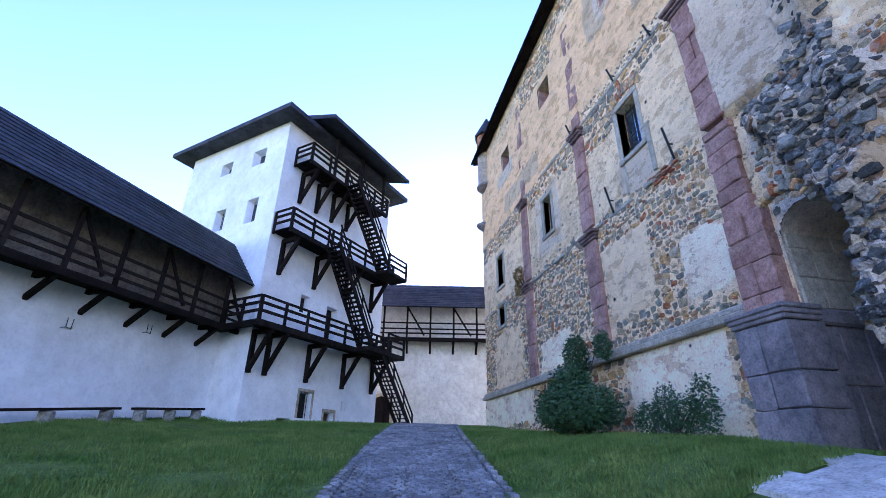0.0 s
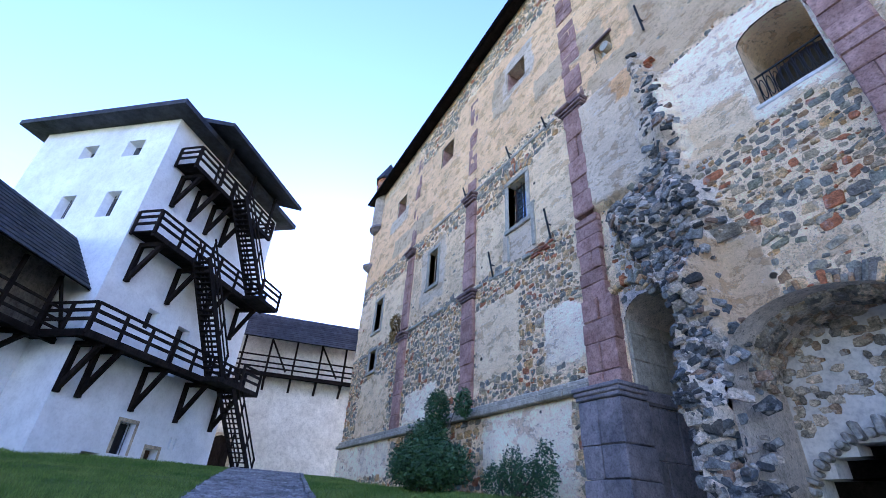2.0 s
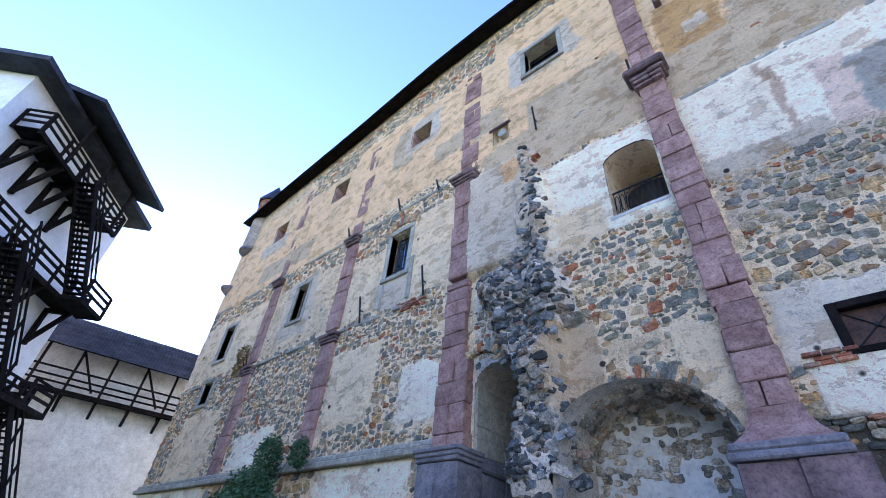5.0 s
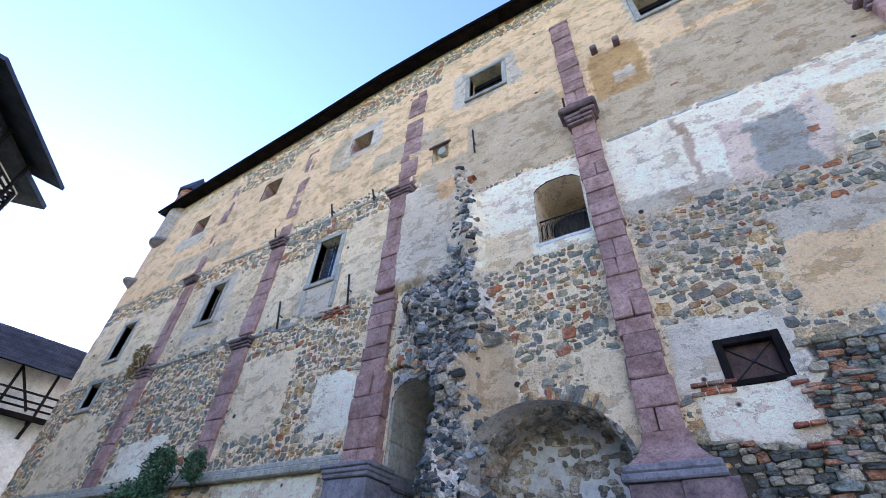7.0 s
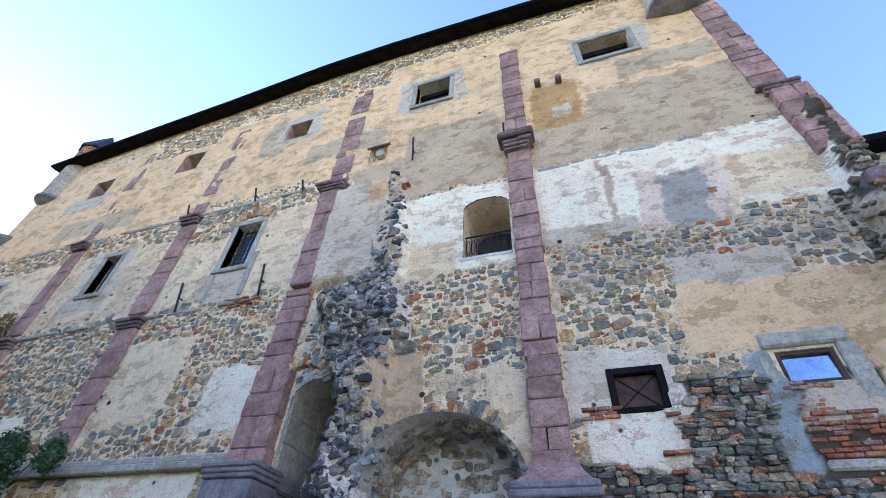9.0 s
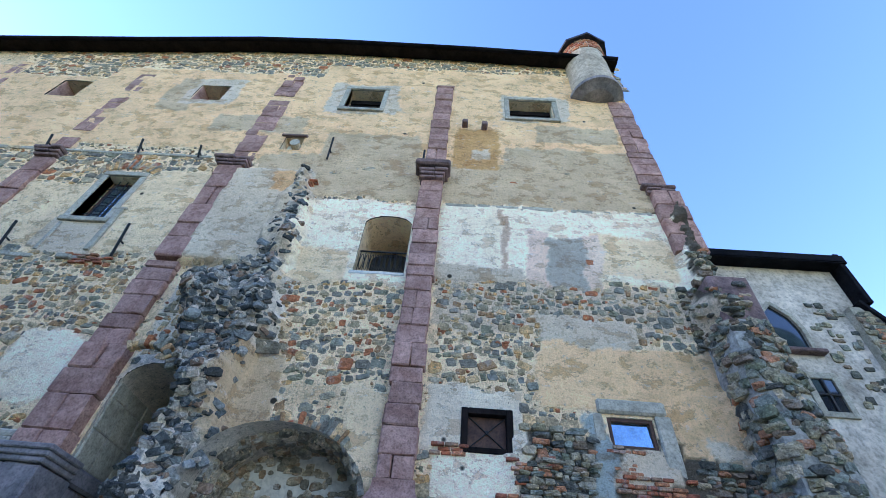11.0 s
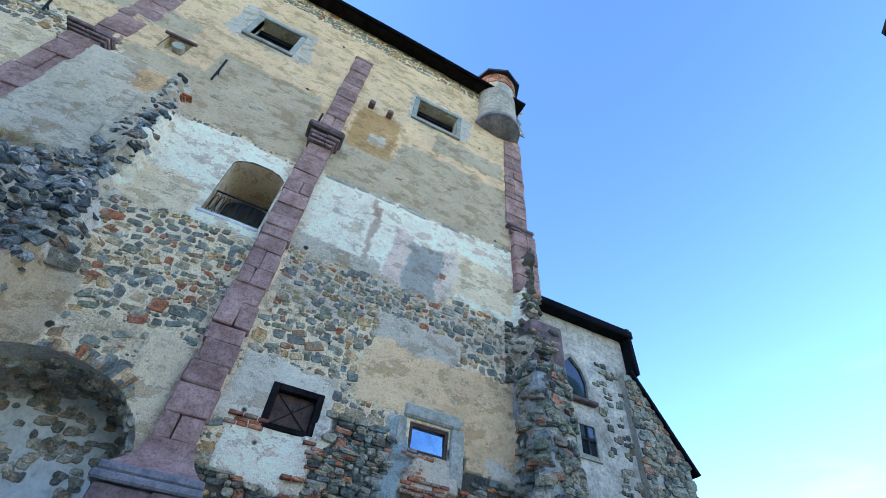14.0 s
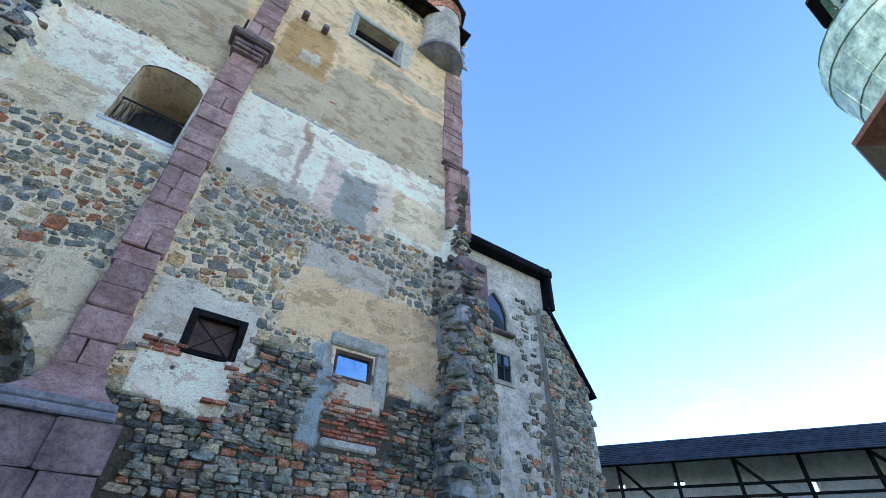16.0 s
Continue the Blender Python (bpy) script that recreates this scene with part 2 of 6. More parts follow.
M_COBBLE = simple("cobble_stone", (0.15, 0.15, 0.15), (0.34, 0.335, 0.33), 1.2, 0.8, bump=0.5, dist=0.01, island=0.5)
M_EARTH = simple("path_bed", (0.11, 0.10, 0.085), (0.2, 0.185, 0.16), 2.0, 0.95, bump=0.5)
M_GRASS = simple("grass_soil", (0.06, 0.12, 0.015), (0.14, 0.19, 0.04), 0.7, 0.95, bump=0.8, dist=0.05, fine=9)
M_BLADE = simple("grass_blades", (0.075, 0.17, 0.02), (0.21, 0.28, 0.06), 0.6, 0.7, bump=0.0, island=0.5)
M_LEAF = simple("shrub_leaves", (0.025, 0.075, 0.025), (0.08, 0.16, 0.06), 1.5, 0.55, bump=0.1, island=0.6)
M_DRYLEAF = simple("dry_leaves", (0.2, 0.11, 0.03), (0.38, 0.24, 0.07), 2, 0.7, bump=0.1, island=0.6)
M_STEM = simple("shrub_stem", (0.05, 0.04, 0.03), (0.1, 0.08, 0.06), 6, 0.9)
# the gloom of deep rooms is put into this wall and floor colour
M_DARK = simple("unlit_room_wall", (0.06, 0.053, 0.045), (0.14, 0.125, 0.10), 1, 0.95)
# paving lightened to throw skylight back on the facade
M_PAVE = simple("pale_paving_stone", (0.48, 0.45, 0.39), (0.70, 0.66, 0.58), 1.6, 0.85, bump=0.4, dist=0.015, island=0.3)
# dirty plaster with the shade under a roof mixed into its colour
M_SHADED = simple("shaded_dirty_plaster", (0.13, 0.11, 0.09), (0.27, 0.235, 0.19), 1.2, 0.95, bump=0.4, fine=12, spec=0.1)
M_HILL = simple("far_wood", (0.025, 0.05, 0.015), (0.09, 0.13, 0.04), 0.4, 0.95, bump=0.8, dist=0.3, fine=2.0)


def glass_material():
    m = Mat("window_glass", 0.04)
    m.b.inputs["Base Color"].default_value = (0.02, 0.025, 0.03, 1)
    m.b.inputs["Specular IOR Level"].default_value = 0.9
    m.bump(m.noise(1.5, 2, 0.5), 0.05, 0.02)
    return m.m


M_GLASS = glass_material()
M_COATED = simple("coated_window_glass", (0.3, 0.42, 0.52), (0.36, 0.48, 0.58), 0.5, 0.05, 0.85, bump=0.0)


# ---- mesh helpers ----
class Geo:
    """Collects vertices and faces for one mesh."""

    def __init__(self):
        self.v, self.f = [], []

    def add(self, verts, faces):
        o = len(self.v)
        self.v.extend(tuple(p) for p in verts)
        self.f.extend(tuple(i + o for i in fc) for fc in faces)
        return self

    def box(self, a, b, ch=0.012, m=None):
        """A chamfered box from corner a to corner b, turned by m."""
        lo, hi = np.minimum(a, b), np.maximum(a, b)
        c, h = (lo + hi) / 2, (hi - lo) / 2
        k = min(ch, 0.45 * float(min(h)))
        P = []
        for ax in range(3):
            i, j = (ax + 1) % 3, (ax + 2) % 3
            for s in (-1, 1):
                for si, sj in ((-1, -1), (1, -1), (1, 1), (-1, 1)):
                    p = [0.0] * 3
                    p[ax], p[i], p[j] = s * h[ax], si * (h[i] - k), sj * (h[j] - k)
                    P.append(Vector(p) + Vector(c))
        if m is not None:
            P = [m @ p for p in P]
        self.add(P, BOX_FACES)
        return self

    def beam(self, p, q, w, h, ch=0.01, up=(0, 0, 1)):
        """A square timber from p to q, w wide and h high."""
        p, q = Vector(p), Vector(q)
        d = q - p
        x = d.normalized()
        y = Vector(up).cross(x)
        if y.length < 1e-4:
            y = Vector((0, 1, 0))
        y.normalize()
        z = x.cross(y)
        m = Matrix((x, y, z)).transposed().to_4x4()
        m.translation = p
        return self.box((0, -w / 2, -h / 2), (d.length, w / 2, h / 2), ch, m)

    def tube(self, p, q, r, n=8, r2=None):
        p, q = Vector(p), Vector(q)
        x = (q - p).normalized()
        y = x.orthogonal().normalized()
        z = x.cross(y)
        r2 = r if r2 is None else r2
        vs = []
        for c, rr in ((p, r), (q, r2)):
            vs += [c + rr * (math.cos(a) * y + math.sin(a) * z) for a in (2 * math.pi * i / n for i in range(n))]
        fs = [(i, (i + 1) % n, n + (i + 1) % n, n + i) for i in range(n)] + [tuple(range(n - 1, -1, -1)), tuple(range(n, 2 * n))]
        return self.add(vs, fs)

    def lathe(self, prof, n=24, a0=0.0, a1=2 * math.pi, centre=(0, 0, 0)):
        full = abs(a1 - a0 - 2 * math.pi) < 1e-6
        m = n if full else n + 1
        vs = [(centre[0] + r * math.cos(a0 + (a1 - a0) * i / n), centre[1] + r * math.sin(a0 + (a1 - a0) * i / n), centre[2] + z) for r, z in prof for i in range(m)]
        fs = [(k * m + i, k * m + (i + 1) % m, (k + 1) * m + (i + 1) % m, (k + 1) * m + i) for k in range(len(prof) - 1) for i in range(n)]
        return self.add(vs, fs)

    def weld(self):
        """Joins vertices that lie on one another."""
        seen, to, keep = {}, [], []
        for p in self.v:
            k = tuple(round(c, 4) for c in p)
            if k not in seen:
                seen[k] = len(keep)
                keep.append(p)
            to.append(seen[k])
        self.v, self.f = keep, [tuple(to[i] for i in fc) for fc in self.f]
        return self

    def mesh(self, name, mat, smooth=False):
        me = bpy.data.meshes.new(name)
        me.from_pydata(self.v, [], self.f)
        me.materials.append(mat)
        if smooth:
            me.shade_smooth()
        me.update()
        return me


def _box_faces():
    idx = lambda ax, s, si, sj: ax * 8 + (4 if s > 0 else 0) + {(-1, -1): 0, (1, -1): 1, (1, 1): 2, (-1, 1): 3}[(si, sj)]
    fs = []
    for ax in range(3):
        for s in (-1, 1):
            q = [idx(ax, s, *c) for c in ((-1, -1), (1, -1), (1, 1), (-1, 1))]
            fs.append(tuple(q if s > 0 else q[::-1]))

    def at(ax, sg):
        i, j = (ax + 1) % 3, (ax + 2) % 3
        return idx(ax, sg[ax], sg[i], sg[j])

    for ax in range(3):
        i, j = (ax + 1) % 3, (ax + 2) % 3
        for si in (-1, 1):
            for sj in (-1, 1):
                a, b = [0] * 3, [0] * 3
                a[i] = b[i] = si
                a[j] = b[j] = sj
                a[ax], b[ax] = -1, 1
                fs.append((at(i, a), at(i, b), at(j, b), at(j, a)))
    for sx in (-1, 1):
        for sy in (-1, 1):
            for sz in (-1, 1):
                g = (sx, sy, sz)
                fs.append((at(0, g), at(1, g), at(2, g)))
    # face the outside
    pos = {}
    for ax in range(3):
        i, j = (ax + 1) % 3, (ax + 2) % 3
        for s in (-1, 1):
            for si, sj in ((-1, -1), (1, -1), (1, 1), (-1, 1)):
                p = [0.0] * 3
                p[ax], p[i], p[j] = s, si * 0.9, sj * 0.9
                pos[idx(ax, s, si, sj)] = Vector(p)
    out = []
    for fc in fs:
        n = (pos[fc[1]] - pos[fc[0]]).cross(pos[fc[2]] - pos[fc[0]])
        c = sum((pos[i] for i in fc), Vector())
        out.append(fc if n.dot(c) > 0 else fc[::-1])
    return out


BOX_FACES = _box_faces()


def thing(name, label="", category="", group="", kind="", at=(0, 0, 0), rz=0.0):
    e = new(name)
    e.matrix_basis = pose(*at, 0, 0, rz)
    return tagged(e, label, category, group, kind)


def part(name, geo, mat, parent=None, label="", smooth=False):
    data = geo if isinstance(geo, bpy.types.Mesh) else geo.mesh(name, mat, smooth)
    o = new(name, data)
    if parent:
        o.parent = parent
    if label:
        o["label"] = label
    return o


def box1(a, b, ch=0.012):
    return Geo().box(a, b, ch)


# ---- terrain ----
def gz(x, y):
    """Height of the sloping yard."""
    w = np.clip(-np.asarray(x, float), 0, 24)
    far = np.clip(-np.asarray(x, float) - 24, 0, 12)
    bank = np.clip((np.asarray(y, float) - 3.5) / 5, 0, 1)
    bank = bank * bank * (3 - 2 * bank) * np.clip((np.asarray(x, float) + 21) / 13, 0, 1)
    left = np.clip((-np.asarray(y, float) - 4) / 4, 0, 1) * 0.25
    return -0.42 + 0.119 * w + 0.055 * far + 1.0 * bank + left

# ---- ground ----
def build_ground():
    xs = np.concatenate([[-900, -300, -120, -60], np.arange(-40, 30.1, 0.5), [60, 120, 300, 900]])
    ys = np.concatenate([[-900, -300, -120, -60], np.arange(-30, 30.1, 0.5), [60, 120, 300, 900]])
    X, Y = np.meshgrid(xs, ys)
    Z = gz(X, Y) + 0.05 * np.sin(X * 1.7 + 0.6 * Y) * np.sin(Y * 1.3 - 0.4 * X)
    v = np.stack([X, Y, Z], -1).reshape(-1, 3)
    n, m = len(xs), len(ys)
    f = [(j * n + i, j * n + i + 1, (j + 1) * n + i + 1, (j + 1) * n + i) for j in range(m - 1) for i in range(n - 1)]
    me = bpy.data.meshes.new("ground")
    me.from_pydata(v.tolist(), [], f)
    me.materials.append(M_GRASS)
    me.shade_smooth()
    return tagged(new("ground", me), "sloping mown lawn of a castle yard", "ground", kind="structure")


ground = build_ground()

# ---- palace facade ----
FY = 9.5
XL, XR, ZT = -26.9, 6.95, 23.0


def eave_z(x):
    """Underside of the old eave, which sags towards both ends."""
    return np.interp(x, [-27.2, -22, -15, -9.5, -6, 0.5, 4.5, 7.2], [21.0, 21.5, 22.1, 22.75, 22.85, 22.65, 22.35, 22.15])


# x0, x1, z0, z1, depth of the reveal
OPEN = {
    "w1u": (-24.1, -23.1, 10.2, 12.1, 0.5), "w1l": (-24.1, -23.2, 7.85, 8.95, 0.5), "w2": (-17.4, -16.55, 10.55, 12.4, 0.45),
    "w3": (-11.0, -9.95, 10.5, 12.5, 0.4), "t1": (-22.6, -21.3, 17.45, 18.75, 0.9), "t2": (-16.85, -15.6, 17.6, 18.95, 0.9),
    "t3": (-10.9, -9.65, 17.85, 19.1, 0.9), "t4": (-4.55, -3.1, 17.7, 19.3, 0.5), "t5": (2.1, 3.85, 17.55, 19.0, 0.5),
    "log": (-2.35, -1.0, 9.1, 11.3, 1.6), "hat": (0.7, 1.66, 4.66, 5.5, 0.25), "w5": (3.6, 4.52, 4.93, 5.56, 0.25),
    "arch": (-4.1, -1.0, -0.6, 4.8, 1.15), "niche": (-6.6, -5.3, -0.6, 6.05, 2.0), "vent": (-6.1, -5.4, 14.55, 15.35, 0.35),
}
OCHRE, PALE, WHITE, GREY = (0.88, 0.62, 0.35), (0.89, 0.71, 0.46), (1.0, 0.90, 0.69), (0.66, 0.56, 0.42)
# pale mortar, and a near-black bedding for stones laid without it
MORTAR, DARKBED = (0.90, 0.74, 0.50), (0.10, 0.087, 0.065)
BROWN, ORANGE, DUN, BRICKY = (0.60, 0.36, 0.15), (0.78, 0.51, 0.27), (0.62, 0.48, 0.31), (0.70, 0.43, 0.29)
COATS = []


def coat(x0, x1, z0, z1, cover, colour):
    """One patch of plaster, later ones over earlier ones; a low cover leaves the stones bare."""
    COATS.append((x0, x1, z0, z1, cover, colour))


coat(1.3, 6.6, -1, 5.1, 0.1, DARKBED)
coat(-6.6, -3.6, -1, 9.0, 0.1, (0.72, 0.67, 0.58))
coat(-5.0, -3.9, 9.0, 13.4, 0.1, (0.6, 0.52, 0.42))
coat(6.0, 7.2, -1, 12.6, 0.1, DARKBED)
coat(-0.2, 1.4, -1, 3.7, 0.1, DARKBED)
coat(-28, 8, 13.95, 20.5, 1.0, OCHRE)
coat(-6, 6.6, 20.2, 21.6, 0.72, OCHRE)
coat(-26.9, -20, 20.2, 21.5, 0.5, PALE)
coat(-12.0, -10.6, 16.9, 19.6, 0.9, DUN)
coat(-11.2, -9.1, 17.5, 19.7, 0.9, (0.68, 0.58, 0.45))
coat(-5.3, -2.5, 17.3, 19.8, 0.85, (0.66, 0.57, 0.45))
coat(-2.9, -2.3, 17.6, 18.8, 0.9, GREY)
coat(1.8, 4.5, 17.3, 19.4, 0.85, (0.66, 0.57, 0.45))
coat(-19.3, -15.3, 19.4, 20.6, 0.3, MORTAR)
coat(-13.2, -8, 13.8, 14.35, 0.35, MORTAR)
coat(-22.5, -17.5, 14.4, 15.6, 0.75, DUN)
coat(-9.2, -5.6, 15.6, 16.8, 0.85, DUN)
coat(-4.6, -1.2, 14.3, 15.8, 0.8, DUN)
coat(3.0, 6.0, 15.9, 17.0, 0.9, DUN)
coat(-23.4, -20.8, 16.6, 17.6, 0.9, GREY)
coat(-6.5, 6.6, 12.1, 14.3, 0.72, DUN)
coat(1.8, 6.4, 14.2, 15.4, 0.9, DUN)
coat(0.0, 1.6, 14.0, 16.5, 1.0, BROWN)
coat(0.7, 1.3, 14.7, 15.2, 1.0, GREY)
coat(-26.9, -20, 9.3, 12.7, 0.6, PALE)
coat(-19.2, -14.2, 9.2, 12.7, 0.52, PALE)
coat(-18.2, -15.8, 9.7, 12.9, 0.95, GREY)
coat(-13.2, -7.7, 9.2, 12.1, 0.58, PALE)
coat(-9.8, -7.7, 9.3, 12.9, 0.95, PALE)
coat(-11.4, -9.6, 9.1, 10.5, 1.0, GREY)
coat(-7.0, -4.35, 9.05, 13.25, 1.0, GREY)
coat(-5.6, -4.9, 12.0, 12.9, 0.9, ORANGE)
coat(-13.1, -10.7, 5.3, 7.9, 0.95, PALE)
coat(-9.4, -7.8, 5.0, 6.6, 0.86, WHITE)
coat(-25, -21, 4.4, 7.4, 0.6, PALE)
coat(-18.9, -16.2, 4.4, 5.8, 0.6, WHITE)
coat(-12.5, -8.5, 1.5, 4.1, 1.0, WHITE)
coat(-27, -20, 2.5, 4.2, 0.8, WHITE)
coat(-4.2, -0.9, 8.7, 11.95, 1.0, WHITE)
coat(-4.0, -2.6, 8.6, 9.8, 0.9, PALE)
coat(-4.3, -3.2, 4.4, 6.5, 0.92, (0.62, 0.47, 0.30))
coat(-3.2, -0.9, 5.3, 5.8, 0.5, PALE)
coat(-1.7, -0.9, 2.8, 5.9, 0.85, PALE)
coat(-0.3, 6.5, 9.15, 12.05, 1.0, WHITE)
coat(4.1, 6.2, 9.4, 11.0, 0.9, PALE)
coat(2.3, 2.85, 9.0, 11.1, 0.8, (0.80, 0.62, 0.48))
coat(3.85, 4.3, 9.0, 10.9, 0.75, (0.82, 0.66, 0.52))
coat(1.55, 1.75, 9.3, 11.9, 0.9, (0.62, 0.45, 0.32))
coat(2.85, 3.85, 8.85, 10.75, 1.0, (0.44, 0.41, 0.35))
coat(-0.1, 2.2, 8.7, 9.5, 1.0, GREY)
coat(-0.2, 6.4, 7.5, 9.0, 0.3, GREY)
coat(2.3, 4.6, 7.2, 8.0, 0.62, GREY)
coat(2.3, 6.4, 5.7, 7.2, 1.0, OCHRE)
coat(-0.1, 1.9, 4.6, 5.95, 0.8, (0.80, 0.70, 0.54))
coat(0.1, 1.9, 3.7, 4.7, 0.85, WHITE)
coat(4.9, 6.4, 4.75, 6.0, 0.92, OCHRE)
coat(5.4, 6.3, 4.75, 5.1, 0.9, (0.74, 0.64, 0.48))
coat(3.55, 4.8, 4.2, 4.95, 0.95, GREY)
coat(3.08, 3.5, 3.4, 5.6, 1.0, (0.36, 0.42, 0.41))


def fbm(x, z, s, seed, octaves=4):
    """Smooth pseudo-random field in about -1..1, from summed sines in random directions."""
    r = np.random.RandomState(seed)
    out, amp = np.zeros_like(x, dtype=float), 1.0
    for _ in range(octaves):
        for _ in range(4):
            a, p = r.uniform(0, 2 * np.pi, 2)
            k = s * r.uniform(0.7, 1.4)
            out += amp * 0.33 * np.sin(k * (x * np.cos(a) + z * np.sin(a)) + p)
        s, amp = s * 2.1, amp * 0.55
    return out


def ss(a, b, v):
    t = np.clip((v - a) / (b - a), 0, 1)
    return t * t * (3 - 2 * t)


def coats(x, z):
    """Plaster cover (0..1) and its colour at points of the facade."""
    wx = x + 0.1 * fbm(x, z, 2.6, 5, 5) + 0.035 * fbm(x, z, 17.0, 15, 3)
    wz = z + 0.1 * fbm(x, z, 2.6, 9, 5) + 0.035 * fbm(x, z, 17.0, 19, 3)
    cover = 0.16 + 0.0 * x
    tint = np.zeros(x.shape + (3,)) + np.array(MORTAR)
    for x0, x1, z0, z1, c, col in COATS:
        w = ss(x0 - 0.02, x0 + 0.02, wx) * (1 - ss(x1 - 0.02, x1 + 0.02, wx)) * ss(z0 - 0.02, z0 + 0.02, wz) * (1 - ss(z1 - 0.02, z1 + 0.02, wz))
        cover = cover * (1 - w) + c * w
        tint = tint * (1 - w[..., None]) + np.array(col) * w[..., None]
    return cover, tint * np.array((1.0, 0.955, 0.88))


def proud(x, z):
    """How far the face stands before the main plane: the torn wall stub, the panel beside it, the footing."""
    n = fbm(x, z, 1.7, 21)
    left = np.interp(z, [2.0, 5.5, 7.0, 8.2, 9.0, 13.2], [-5.1, -5.15, -5.8, -6.4, -4.95, -4.95]) + 0.22 * n
    right = np.interp(z, [2.0, 3.5, 5.4, 7.2, 8.2, 10.1, 12.1, 13.2], [-3.75, -3.9, -3.95, -3.7, -4.1, -4.0, -4.1, -4.6]) + 0.16 * fbm(x, z, 4.0, 3)
    inside = ss(-0.18, 0.2, x - left) * (1 - ss(-0.16, 0.16, x - right)) * (1 - ss(13.0, 13.4, z))
    d = np.interp(z, [0, 5, 8.5, 9.5, 13.2], [0.85, 0.8, 0.55, 0.5, 0.42])
    stub = inside * d * (1 + 0.35 * fbm(x, z, 3.2, 33))
    panel = ss(-7.1, -6.9, x) * (1 - ss(-0.1, 0.1, x - right)) * ss(8.85, 9.05, z) * (1 - ss(13.0, 13.35, z + 0.1 * n)) * 0.24
    cor = ss(6.05, 6.5, x + 0.18 * n) * (1 - ss(8.6, 9.2, z)) * (0.75 + 0.3 * fbm(x, z, 2.6, 8))
    cor2 = ss(6.25, 6.6, x) * ss(8.6, 9.2, z) * (1 - ss(12.4, 12.8, z)) * (0.3 + 0.2 * fbm(x, z, 3.6, 8))
    foot = (1 - ss(3.9, 4.1, z)) * (x < -7.5) * 0.1
    low = (1 - ss(4.3, 5.2, z + 0.3 * n)) * ss(1.3, 2.0, x) * 0.14
    return np.maximum.reduce([stub, panel, cor, cor2, foot, low]) + 0.012 * fbm(x, z, 5.0, 2)


def lines(a, b, step, extra):
    g = [v for v in np.arange(a, b, step) if all(abs(v - e) > 0.45 * step for e in extra)]
    return np.array(sorted(set(g + [b] + [e for e in extra if a <= e <= b])))


ARCHES = {"arch": 1.3, "log": 0.35, "niche": 0.62}


def in_opening(key, x, z, grow=0.0):
    """Whether points lie inside an opening, its head included."""
    x0, x1, z0, z1, _ = OPEN[key]
    hit = (x > x0 - grow) & (x < x1 + grow) & (z > z0 - grow) & (z < z1 + grow)
    if key in ARCHES:
        r = ARCHES[key]
        e = ((x - (x0 + x1) / 2) / ((x1 - x0) / 2 + grow)) ** 2 + ((z - (z1 - r)) / (r + grow)) ** 2
        hit &= (z < z1 - r) | (e < 1)
    return hit


